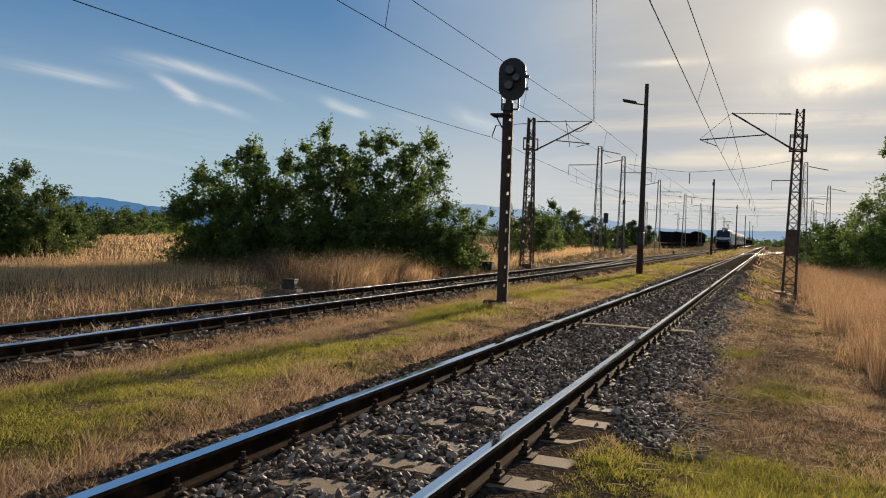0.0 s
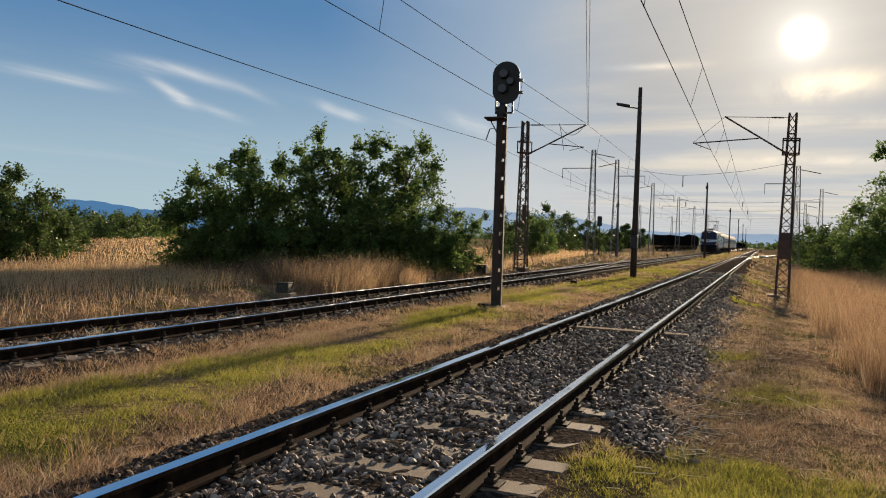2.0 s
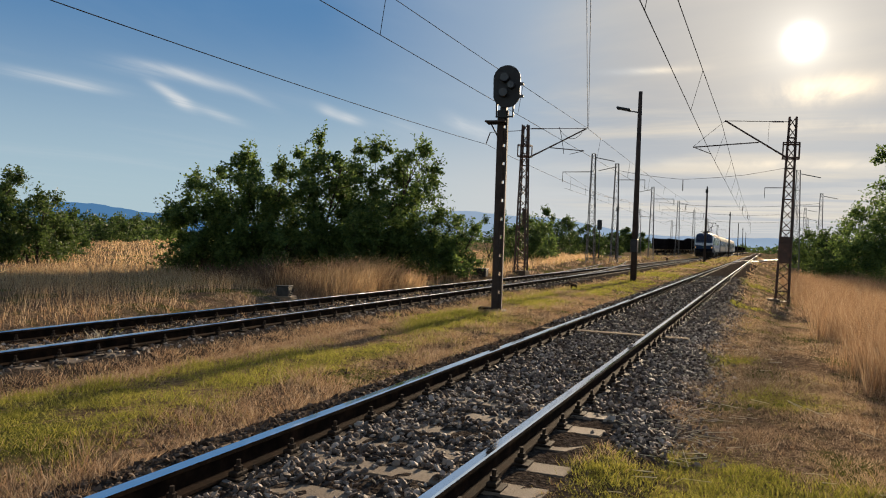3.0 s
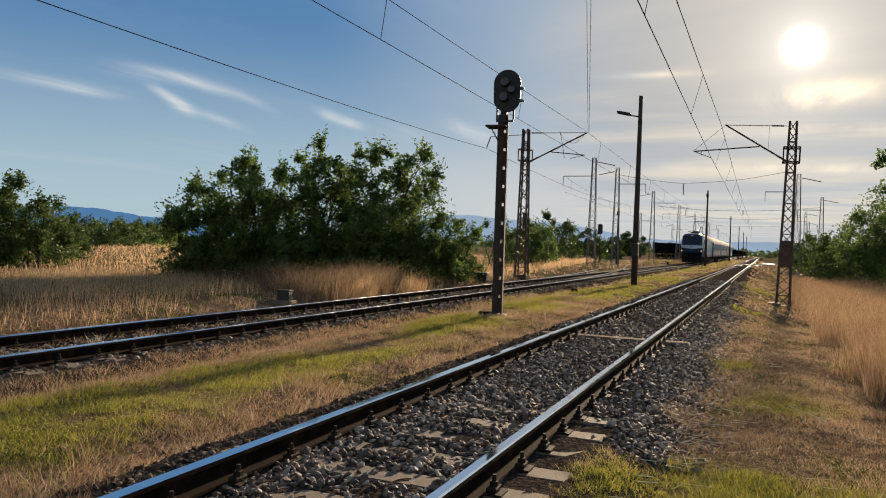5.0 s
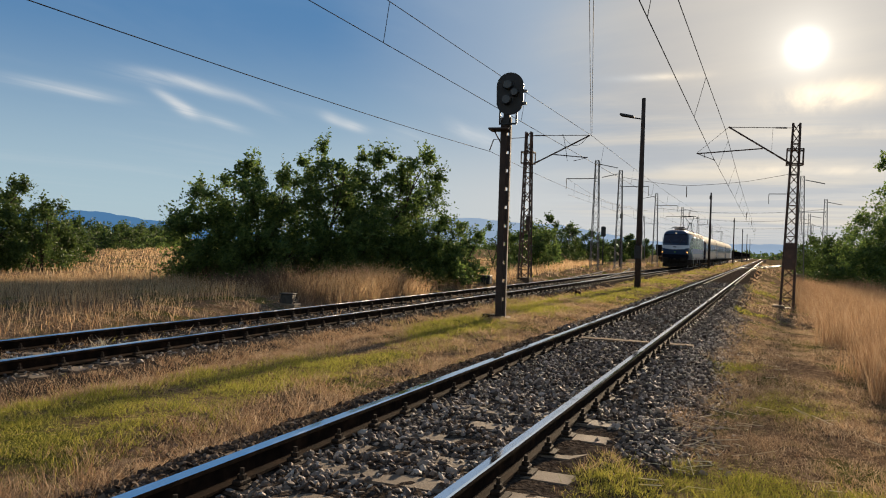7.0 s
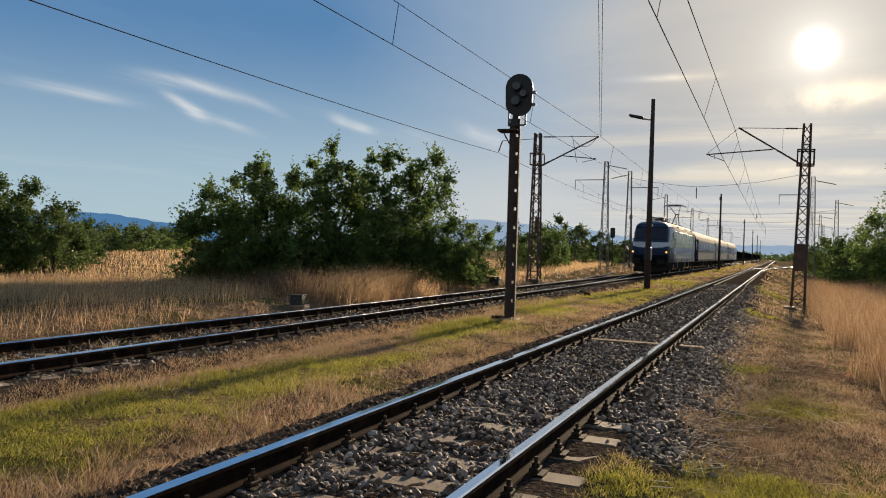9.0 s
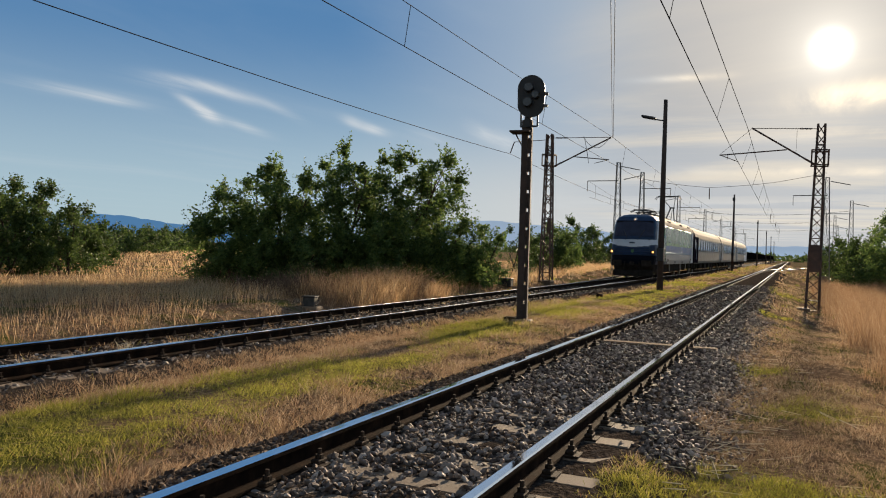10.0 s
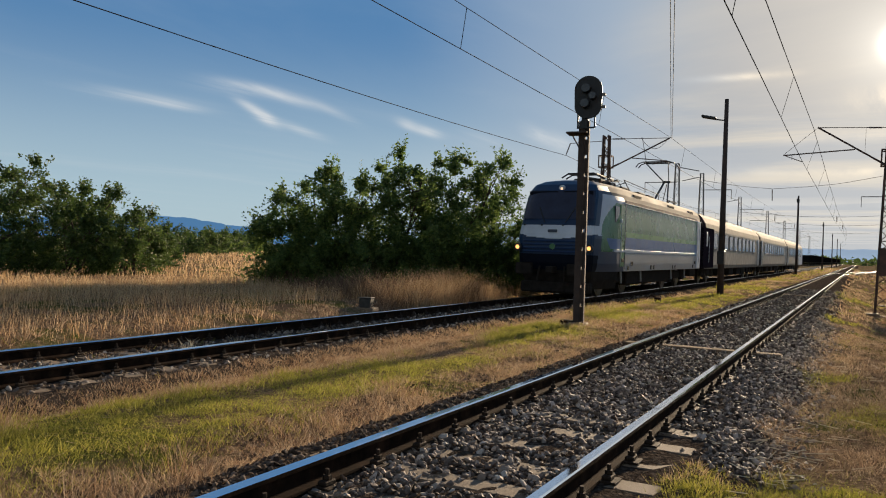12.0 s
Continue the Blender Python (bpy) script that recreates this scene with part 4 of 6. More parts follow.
    pan = part("pantograph", bars([((s * 0.34, by, z0 + 0.16), (s * 0.10, ky, kz), 0.036) for s in (-1, 1)] + [((0.0, by + 0.5, z0 + 0.16), (0.0, ky + 0.1, kz - 0.12), 0.016)]
                                  + [((s * 0.12, ky, kz), (s * 0.52, hy, hz - 0.06), 0.021) for s in (-1, 1)] + [((-0.52, hy, hz - 0.06), (0.52, hy, hz - 0.06), 0.02), ((-0.2, ky, kz), (0.2, ky, kz), 0.05)]
                                  + [((s * 0.5, by - 0.3, z0 + 0.16), (s * 0.5, by + 1.1, z0 + 0.16), 0.03) for s in (-1, 1)]), BLACK, ob, "raised pantograph")
    part("collector_head", bars([((-0.62, hy - 0.25 + d, hz), (0.62, hy - 0.25 + d, hz), 0.026) for d in (0, 0.5)] + [((s * 0.62, hy - 0.25 + d, hz), (s * 0.84, hy - 0.25 + d, hz - 0.07), 0.02) for s in (-1, 1) for d in (0, 0.5)]
                                + [((s * 0.84, hy - 0.25 + d, hz - 0.07), (s * 0.97, hy - 0.25 + d, hz - 0.24), 0.018) for s in (-1, 1) for d in (0, 0.5)] + [((s * 0.55, hy - 0.25, hz - 0.03), (s * 0.55, hy + 0.25, hz - 0.03), 0.02) for s in (-1, 1)]), BLACK, pan)
    fy = 3.6
    fold = part("pantograph", bars([((s * 0.40, fy, z0 + 0.16), (s * 0.35, fy + 2.6, z0 + 0.34), 0.03) for s in (-1, 1)] + [((s * 0.52, fy - 0.9, z0 + 0.30), (s * 0.16, fy + 2.6, z0 + 0.40), 0.022) for s in (-1, 1)]
                                   + [((-0.3, fy + 2.6, z0 + 0.37), (0.3, fy + 2.6, z0 + 0.37), 0.05), ((-0.5, fy - 0.2, z0 + 0.16), (0.5, fy - 0.2, z0 + 0.16), 0.035), ((-0.5, fy + 1.6, z0 + 0.16), (0.5, fy + 1.6, z0 + 0.16), 0.03)]), BLACK, ob, "folded pantograph")
    part("collector_head", bars([((-0.48, fy - 0.95 + d, z0 + 0.30), (0.48, fy - 0.95 + d, z0 + 0.30), 0.032) for d in (0, 0.4)] + [((s * 0.48, fy - 0.95 + d, z0 + 0.30), (s * 0.72, fy - 0.95 + d, z0 + 0.16), 0.022) for s in (-1, 1) for d in (0, 0.45)]), BLACK, fold)
    for yy in (4.3, 5.4, 6.6):
        part("roof_linkage", bars([((-0.42, yy, z0 + 0.06), (0.42, yy + 0.3, z0 + 0.36), 0.018), ((0.42, yy, z0 + 0.06), (-0.42, yy + 0.3, z0 + 0.36), 0.018), ((0.42, yy + 0.3, z0 + 0.36), (0.44, yy + 1.0, z0 + 0.08), 0.014)], 6), BLACK, ob)
    part("roof_busbar", bars([((0.5, 6.4, z0 + 0.42), (0.5, 12.4, z0 + 0.30), 0.018), ((0.5, 6.4, z0 + 0.42), (0.45, 7.6, z0 + 0.02), 0.018), ((0.5, 12.4, z0 + 0.30), (0.2, 13.6, z0 + 0.16), 0.018)], 6), BLACK, ob)
    py = by
    for a in (-0.4, 0.4):
        for b in (fy, fy + 1.8, py - 0.2, py + 1.2):
            part("roof_insulator", bars([((a, b, z0 - 0.08), (a, b, z0 + 0.16), 0.06)], 8), PORCELAIN, ob)
    for b in (6.0, 8.6, 10.2):
        part("roof_equipment", box((-0.55, b, z0 - 0.06), (0.55, b + 1.1, z0 + 0.14), 0.05), UNDER, ob)
    sets = bogie(ob, 3.9, 3.0, 0.62) + bogie(ob, L - 3.9, 3.0, 0.62)
    return ob, sets, L


def coach(label):
    L = 26.1
    ob = thing("passenger_coach", label, "railway coach", group="coaches of the train")
    prof = [(1.36, 0.85), (1.42, 1.05), (1.43, 2.2), (1.41, 3.0), (1.33, 3.32), (1.10, 3.66), (0.75, 3.88), (0.35, 3.98), (0, 4.0)]
    prof = prof + [(-a, b) for a, b in prof[-2::-1]]
    ys = np.linspace(0, L, 27)
    rows = [[(a, y, b) for a, b in prof] for y in ys]
    V, F = loft(rows)
    zc = V[F][:, :, 2].mean(1)
    part("body", raw_mesh("body", V, F, [COACHSIDE, COACHROOF], (zc > 3.1).astype(int), smooth=False), None, ob)
    for y in (0, L):
        bm = bmesh.new()
        bm.faces.new([bm.verts.new((a, y, b)) for a, b in prof])
        part("end_wall", bm, COACHEND, ob, "dark end wall")
        s = -1 if y == 0 else 1
        part("gangway", box((-0.55, y - 0.25, 1.0), (0.55, y + 0.25, 3.1), 0.06), UNDER, ob)
        for b in (-0.875, 0.875):
            part("buffer", bars([((b, y, 0.98), (b, y + s * 0.3, 0.98), 0.16)], 10), UNDER, ob)
    pane = bm_mesh("window", box((-0.02, -0.55, -0.42), (0.02, 0.55, 0.42), 0.012), GLASS)
    frame_ = bm_mesh("window_frame", add_box(add_box(add_box(add_box(bmesh.new(), (-0.02, -0.6, -0.47), (0.025, 0.6, -0.42)), (-0.02, -0.6, 0.42), (0.025, 0.6, 0.47)), (-0.02, -0.6, -0.42), (0.025, -0.55, 0.42)), (-0.02, 0.55, -0.42), (0.025, 0.6, 0.42)), PGREY)
    for s in (-1, 1):
        for i in range(10):
            w = part("window", pane, None, ob, m=pose(s * 1.425, 4.0 + i * 2.01, 2.42))
            part("window_frame", frame_, None, w)
        for y in (1.15, L - 1.15):
            d = part("door", box((s * 1.43 - 0.02, y - 0.42, 0.95), (s * 1.43 + 0.015, y + 0.42, 3.05), 0.01), PGREY, ob)
            part("door_window", box((s * 1.445 - 0.01, y - 0.22, 2.05), (s * 1.445 + 0.008, y + 0.22, 2.85), 0.01), GLASS, d)
            part("grab_rail", bars([((s * 1.47, y + 0.55, 1.2), (s * 1.47, y + 0.55, 2.6), 0.015)], 6), PWHITE, ob)
    for y in np.linspace(2.5, L - 2.5, 7):
        part("roof_vent", box((-0.25, y - 0.2, 3.95), (0.25, y + 0.2, 4.10), 0.05), COACHROOF, ob)
    for y in (8, 12, 15.5, 18):
        part("underfloor_box", box((-1.2, y - 0.9, 0.35), (1.2, y + 0.9, 0.9), 0.04), UNDER, ob)
    part("sole_bar", box((-1.34, 0.2, 0.80), (1.34, L - 0.2, 0.98), 0.02), UNDER, ob)
    sets = bogie(ob, 3.6, 2.5, 0.46) + bogie(ob, L - 3.6, 2.5, 0.46)
    return ob, sets, L


TRAIN = [locomotive(), coach("grey-white passenger coach with a dusty beige roof"), coach("grey-white passenger coach with a dusty beige roof"), coach("grey-white passenger coach with a dusty beige roof")]


for s in (-1, 1):
    part("end_panel", box((s * 1.425 - 0.026, 0.02, 0.9), (s * 1.425 + 0.026, 3.3, 3.06), 0.004), COACHEND, TRAIN[1][0], "dark end section")
    part("end_panel", box((s * 1.432 - 0.012, 18.6, 0.9), (s * 1.432 + 0.012, 26.0, 3.12), 0.004), PWHITE, TRAIN[3][0], "white end section")


hoop = [(1.36, 0.85), (1.46, 1.05), (1.47, 2.2), (1.45, 3.0), (1.37, 3.34), (1.13, 3.69), (0.77, 3.92), (0.36, 4.02), (0, 4.04)]
hoop = hoop + [(-a, b) for a, b in hoop[-2::-1]]
for k, (ob, sets, length) in enumerate(TRAIN[1:]):
    V, F = loft([[(a, y, b) for a, b in hoop] for y in (-0.05, 0.28 if k else 0.85)])
    part("end_hoop", raw_mesh("end_hoop", V, F, COACHEND), None, ob, "dark rim round the coach end")


def gondola(y, x, label, first=None):
    if first is not None:
        return copy_thing(first, pose(x, y, Z2))
    L = 13.4
    ob = thing("gondola_wagon", label, "freight wagon", pose(x, y, Z2), "parked freight wagons")
    for s in (-1, 1):
        part("side_wall", box((s * 1.38 - 0.05, 0, 1.15), (s * 1.38 + 0.05, L, 3.0), 0.01), GONDOLA, ob)
        for i in range(9):
            part("side_rib", box((s * 1.44 - 0.04, i * L / 8 - 0.07, 1.15), (s * 1.44 + 0.06, i * L / 8 + 0.07, 3.0), 0.01), GONDOLA, ob)
        part("end_wall", box((-1.33, (0 if s < 0 else L) - 0.05, 1.15), (1.33, (0 if s < 0 else L) + 0.05, 3.0), 0.01), GONDOLA, ob)
        part("top_rim", box((s * 1.40 - 0.09, -0.05, 2.98), (s * 1.40 + 0.09, L + 0.05, 3.1), 0.01), GONDOLA, ob)
    part("floor", box((-1.33, 0, 1.0), (1.33, L, 1.15), 0.01), UNDER, ob)
    bogie(ob, 2.2, 1.8, 0.46)
    bogie(ob, L - 2.2, 1.8, 0.46)
    return ob


g0 = gondola(146, -17.6, "dark rust-brown open freight wagon parked on a siding")
for k in range(1, 4):
    gondola(146 + 14.2 * k, -17.6, "", g0)
for k in range(26):
    gondola(232 + 14.2 * k, -13.4, "", g0)
hop = thing("covered_wagon", "tall dark red-brown covered wagon parked on a siding", "freight wagon", pose(-17.6, 204, Z2), "parked freight wagons")
rows = [[(a, y, b) for a, b in ((1.35, 1.0), (1.42, 1.3), (1.42, 2.9), (1.2, 3.5), (0.6, 3.85), (0, 3.95), (-0.6, 3.85), (-1.2, 3.5), (-1.42, 2.9), (-1.42, 1.3), (-1.35, 1.0))] for y in np.linspace(0, 14, 8)]
V, F = loft(rows)
part("body", raw_mesh("body", V, F, GONDOLA), None, hop)
bm = bmesh.new()
bm.faces.new([bm.verts.new(p) for p in rows[0]])
part("end_wall", bm, GONDOLA, hop)
bogie(hop, 2.4, 2.0, 0.46)
bogie(hop, 11.6, 2.0, 0.46)


# ---------------------------------------------------------------- plants
rng = np.random.default_rng(7)


def leaf_mesh(name, pos, size, material, up=0.3):
    """Folded four-cornered leaves at the given places."""
    n = len(pos)
    d = rng.normal(size=(n, 3))
    d[:, 2] = d[:, 2] * 0.6 + up * 0.5
    d /= np.linalg.norm(d, axis=1)[:, None]
    s = np.cross(d, rng.normal(size=(n, 3)))
    s /= np.linalg.norm(s, axis=1)[:, None]
    nn = np.cross(d, s)
    L = size * rng.uniform(0.6, 1.4, (n, 1))
    v = np.stack([pos, pos + d * L * 0.5 + s * L * 0.30 + nn * L * 0.08, pos + d * L, pos + d * L * 0.5 - s * L * 0.30 + nn * L * 0.08], 1).reshape(-1, 3)
    return raw_mesh(name, v, np.arange(4 * n).reshape(n, 4), material)


def shrub(label, x, y, z0, lobes, masses, sprays, leaves, reach, leaf, material=LEAF, group="shrubs", name="shrub", trunks=5, sprigs=60, fill=0.35):
    """A shrub or tree: bent stems and branches, and a crown of leafy sprays that fan out of separate masses on its lobes.
    lobes: (dx, dy, z, rx, ry, rz) about the foot; reach: length of a spray; fill: share of leaves in the dim inside."""
    ob = thing(name, label, "tree" if name == "tree" else "shrub", pose(x, y, z0), group)
    lob = np.array(lobes, float)
    vol = lob[:, 3] * lob[:, 5]
    pick = rng.choice(len(lob), masses, p=vol / vol.sum())
    u = rng.normal(size=(masses, 3))
    u /= np.linalg.norm(u, axis=1)[:, None]
    rad = rng.uniform(0.50, 0.92, masses)
    c = lob[pick, :3] + u * rad[:, None] * lob[pick, 3:]
    airy = rng.uniform(0, 1, masses) < np.where(c[:, 2] > 0.5 * (lob[:, 2] + lob[:, 5]).max(), 0.92, 1.0)
    c, u, rad, pick = c[airy], u[airy], rad[airy], pick[airy]
    masses = len(c)
    c[:, 2] = np.maximum(c[:, 2], 0.3)
    # sprays: arched twigs that leave the mass outwards and up, with leaves set alternately along them
    n = masses * sprays
    d = np.repeat(u, sprays, 0) * 0.75 + rng.normal(size=(n, 3)) * 0.62 + np.array([0, 0, 0.42])
    d /= np.linalg.norm(d, axis=1)[:, None]
    ln = reach * rng.uniform(0.45, 1.25, n) * np.repeat(rng.uniform(0.7, 1.25, masses), sprays)
    root = np.repeat(c, sprays, 0) + rng.normal(size=(n, 3)) * reach * 0.16
    t = np.linspace(0.12, 1.0, leaves)[None, :, None]
    arch = np.zeros((n, leaves, 3))
    arch[:, :, 2] = -0.28 * ln[:, None] * t[:, :, 0] ** 2
    pos = (root[:, None] + d[:, None] * ln[:, None, None] * t + arch + rng.normal(size=(n, leaves, 3)) * leaf * 0.30).reshape(-1, 3)
    # leaves of the inside
    k = int(len(pos) * fill)
    pick2 = rng.choice(len(lob), k, p=vol / vol.sum())
    w = rng.normal(size=(k, 3))
    w *= (rng.uniform(0, 0.85, k) ** 0.5 / np.linalg.norm(w, axis=1))[:, None]
    inner = lob[pick2, :3] + w * lob[pick2, 3:]
    inner = inner[inner[:, 2] < rng.uniform(0.3, 0.9, k) * (lob[:, 2] + lob[:, 5]).max()]
    # sprigs that stand out of the outline
    top = root[np.argsort(-(np.repeat(rad * (0.4 + u[:, 2]), sprays) + rng.uniform(0, 0.5, n)))[:sprigs]]
    tu = rng.normal(size=(len(top), 3)) * 0.35 + np.array([0, 0, 1.0])
    tt = np.linspace(0, 1, 22)[None, :, None]
    tall_ = reach * rng.uniform(0.5, 1.05, (len(top), 1, 1))
    sp = (top[:, None] + tu[:, None] * tt * tall_ + rng.normal(size=(len(top), 22, 3)) * leaf * 0.35).reshape(-1, 3)
    pos = np.concatenate([pos, inner, sp])
    pos[:, 2] = np.maximum(pos[:, 2], 0.05)
    part("crown", leaf_mesh("crown", pos, leaf, material), None, ob)
    bm = bmesh.new()
    for k in range(trunks):
        a = 2 * math.pi * k / trunks + 0.4
        tgt = lob[k % len(lob)]
        p0 = Vector((0.35 * math.cos(a), 0.35 * math.sin(a), -0.15)) if trunks > 1 else Vector((0, 0, -0.2))
        p3 = Vector(tgt[:3])
        mid = p0.lerp(p3, 0.45) + Vector((0.15 * math.sin(k * 3), 0.15 * math.cos(k * 5), 0.2))
        r = 0.035 + 0.02 * float(tgt[5])
        add_bar(bm, p0, mid, r, 6, r * 0.75)
        add_bar(bm, mid, p3, r * 0.75, 6, r * 0.4)
        for q in c[pick == k % len(lob)][:9]:
            add_bar(bm, mid.lerp(p3, random.uniform(0.3, 1.0)), Vector(q), r * 0.3, 5, r * 0.1)
    part("trunk", bm, BARK, ob)
    twigs = np.stack([top, top + tu * tall_[:, 0]], 1)
    v = np.concatenate([twigs[:, :1] + np.array([[0.006, 0, 0]]), twigs[:, :1] + np.array([[-0.003, 0.005, 0]]), twigs[:, :1] + np.array([[-0.003, -0.005, 0]]), twigs[:, 1:]], 1).reshape(-1, 3)
    b = np.arange(len(top))[:, None] * 4
    if len(top):
        tagged(part("outer_growth", raw_mesh("outer_growth", v, np.concatenate([b + [0, 1, 3], b + [1, 2, 3], b + [2, 0, 3]]), BARK), None, ob), kind="stuff")
    return ob


def lobes_for(w, h, n, seed, base=0.9):
    r = random.Random(seed)
    out = [(0, 0, h * 0.52, w * 0.36, w * 0.34, h * 0.42)]
    for k in range(n):
        a = 2 * math.pi * k / n + r.uniform(-0.3, 0.3)
        hh = h * r.uniform(0.35, 0.78)
        out.append((w * 0.34 * math.cos(a), w * 0.34 * math.sin(a), hh, w * r.uniform(0.16, 0.24), w * r.uniform(0.16, 0.24), h * r.uniform(0.16, 0.24)))
    for k in range(n):
        a = 2 * math.pi * k / n + 0.2
        out.append((w * 0.34 * math.cos(a), w * 0.34 * math.sin(a), h * 0.16, w * 0.2, w * 0.2, h * 0.17))
    return out


BIG = "dense dark green shrub thicket beyond the side track"
for i, (x, y, w, h) in enumerate(((-17.2, 22.5, 4.3, 4.5), (-15.5, 24.2, 4.6, 5.4), (-13.8, 26.0, 4.4, 5.4), (-12.8, 27.8, 3.4, 4.5), (-18.6, 21.6, 2.4, 2.6), (-11.9, 29.6, 2.4, 2.5), (-14.0, 24.0, 3.4, 2.8), (-16.0, 22.2, 3.4, 2.8), (-12.4, 26.6, 2.6, 2.4))):
    shrub(BIG, x, y, GZ(x, y), lobes_for(w, h, 7, i), int(5.4 * w * h), 10, 19, 0.52, 0.108, LEAF, "thicket", sprigs=90)
for i, (x, y, w, h, mat_, lab) in enumerate(((-31.0, 17.6, 6.5, 4.9, LEAFDARK, "broad green shrub at the edge of the field"), (-33.5, 22.0, 7.5, 4.8, LEAFDARK, "broad green shrub at the edge of the field"), (-28.8, 20.6, 4.6, 4.2, LEAFDARK, "broad green shrub at the edge of the field"), (-27.6, 22.4, 3.6, 3.2, LEAFDARK, "low green shrub at the edge of the field"), (-34.5, 28.5, 5.5, 3.2, LEAFDARK, "low green shrub at the edge of the field"), (-37, 14.5, 8, 5.6, LEAFDARK, "broad green shrub at the edge of the field"),
                                                                                          (-57, 53, 9, 2.3, LEAFDARK, "hedge shrub along the field"), (-63, 61, 9, 2.3, LEAFDARK, "hedge shrub along the field"), (-70, 70, 10, 2.3, LEAFDARK, "hedge shrub along the field"), (-78, 80, 10, 2.3, LEAFDARK, "hedge shrub along the field"), (-88, 92, 11, 2.4, LEAFDARK, "hedge shrub along the field"), (-100, 106, 12, 2.5, LEAFDARK, "hedge shrub along the field"),
                                             (-15.2, 44, 2.6, 3.6, LEAFDARK, "thin half-bare shrub beside the mast"), (-17.0, 56, 4.2, 3.2, LEAFDARK, "dark round shrub beyond the side track"), (-19.5, 66, 5.5, 4.0, LEAF, "green round shrub beyond the side track"),
                                             (-22.5, 86, 8, 5.6, LEAFDARK, "dark bushy tree in the yard"), (-21, 98, 6, 4.0, LEAFDARK, "dark bushy tree in the yard"), (-22.5, 120, 5, 3.2, LEAFDARK, "low shrub beside the yard"), (-30, 190, 8, 6, LEAFDARK, "far tree behind the wagons"))):
    thin = "half-bare" in lab
    far = math.hypot(x, y)
    leaf = 0.125 if far < 45 else 0.0019 * far + 0.05
    shrub(lab, x, y, GZ(x, y), lobes_for(w, h, 7, 40 + i), 34 if thin else int(2.7 * w * h) if far < 45 else 62, 8 if thin else 12 if far < 45 else 8, 8 if thin else 18 if far < 45 else 13, 0.42 if thin else 0.62 if far < 45 else 0.06 * w + 0.3, leaf * (0.7 if thin else 1.0), mat_, "field shrubs", sprigs=0 if h < 1.9 else 40, fill=0.0 if thin else 0.35)
for i, (x, y, w, h, mat_) in enumerate(((7.6, 57, 5.2, 8.9, LEAF), (5.9, 60, 3.4, 6.2, LEAF), (9.6, 60, 7, 9, LEAF), (4.7, 66, 3.6, 4.4, LEAFDARK), (5.0, 76, 5, 4.2, LEAFDARK), (4.6, 88, 5, 4.2, LEAFDARK), (5.4, 104, 6, 4.6, LEAFDARK), (7.0, 122, 8, 5.0, LEAFDARK), (9, 92, 7, 5.2, LEAFDARK))):
    shrub("green roadside tree beyond the tall dry grass" if h > 5 else "low green bush beyond the tall dry grass", x, y, GZ(x, y), lobes_for(w, h, 8, 80 + i), int(1.8 * w * h), 9, 14, 0.85, 0.17, mat_, "trees beyond the tall grass", name="tree" if h > 5 else "shrub", trunks=3)

# far woods and hills
far_hedge = rng.uniform(0, 1, (2600, 2))
hx = -330 + 640 * far_hedge[:, 0]
hp = np.stack([hx, 560 + 60 * far_hedge[:, 1] + 0.1 * np.abs(hx), 0.3 + 3.5 * rng.uniform(0, 1, 2600) * (0.4 + 0.6 * np.abs(np.sin(hx * 0.045)))], 1)
thing("far_woods", "low dark line of trees on the horizon", "trees", kind="stuff", data=leaf_mesh("far_woods", np.repeat(hp, 4, 0) + rng.normal(size=(10400, 3)) * 1.0, 2.4, LEAFDARK))


def ridge(name, label, pts, dist, material):
    """A range of hills as a wide ridge: foot, crest and back slope. pts: azimuth and elevation of the crest in degrees."""
    az = np.radians(np.linspace(pts[0][0], pts[-1][0], 90))
    el = np.interp(np.degrees(az), [p[0] for p in pts], [p[1] for p in pts])
    rough = 0.03 * np.sin(az * 190) + 0.02 * np.sin(az * 410 + 1)
    h = dist * np.tan(np.radians(np.maximum(0.05, el + rough)))
    rows = []
    for k, (dd, f) in enumerate(((-500, -0.02), (-250, 0.55), (0, 1.0), (200, 0.5))):
        rows.append(np.stack([(dist + dd) * np.sin(az), (dist + dd) * np.cos(az), h * f + 1.5], 1))
    v = np.concatenate(rows)
    n = len(az)
    f = [(r * n + i, r * n + i + 1, (r + 1) * n + i + 1, (r + 1) * n + i) for r in range(3) for i in range(n - 1)]
    return thing(name, label, "mountains", kind="structure", data=raw_mesh(name, v, f, material, smooth=True))


def haze_glow_material(name, col, strength):
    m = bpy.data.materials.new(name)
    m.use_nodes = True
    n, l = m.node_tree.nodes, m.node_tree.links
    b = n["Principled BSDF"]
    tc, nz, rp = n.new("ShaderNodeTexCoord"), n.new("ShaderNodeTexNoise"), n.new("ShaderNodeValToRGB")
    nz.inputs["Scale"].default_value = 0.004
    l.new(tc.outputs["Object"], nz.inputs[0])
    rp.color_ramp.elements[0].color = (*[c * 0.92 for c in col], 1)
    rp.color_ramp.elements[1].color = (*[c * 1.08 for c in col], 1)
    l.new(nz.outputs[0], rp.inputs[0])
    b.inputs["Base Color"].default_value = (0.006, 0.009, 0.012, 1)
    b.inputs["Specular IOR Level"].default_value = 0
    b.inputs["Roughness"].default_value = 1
    # aerial haze is put into the colour: the nearly black hills glow blue
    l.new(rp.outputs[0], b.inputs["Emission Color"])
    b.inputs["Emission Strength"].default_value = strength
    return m


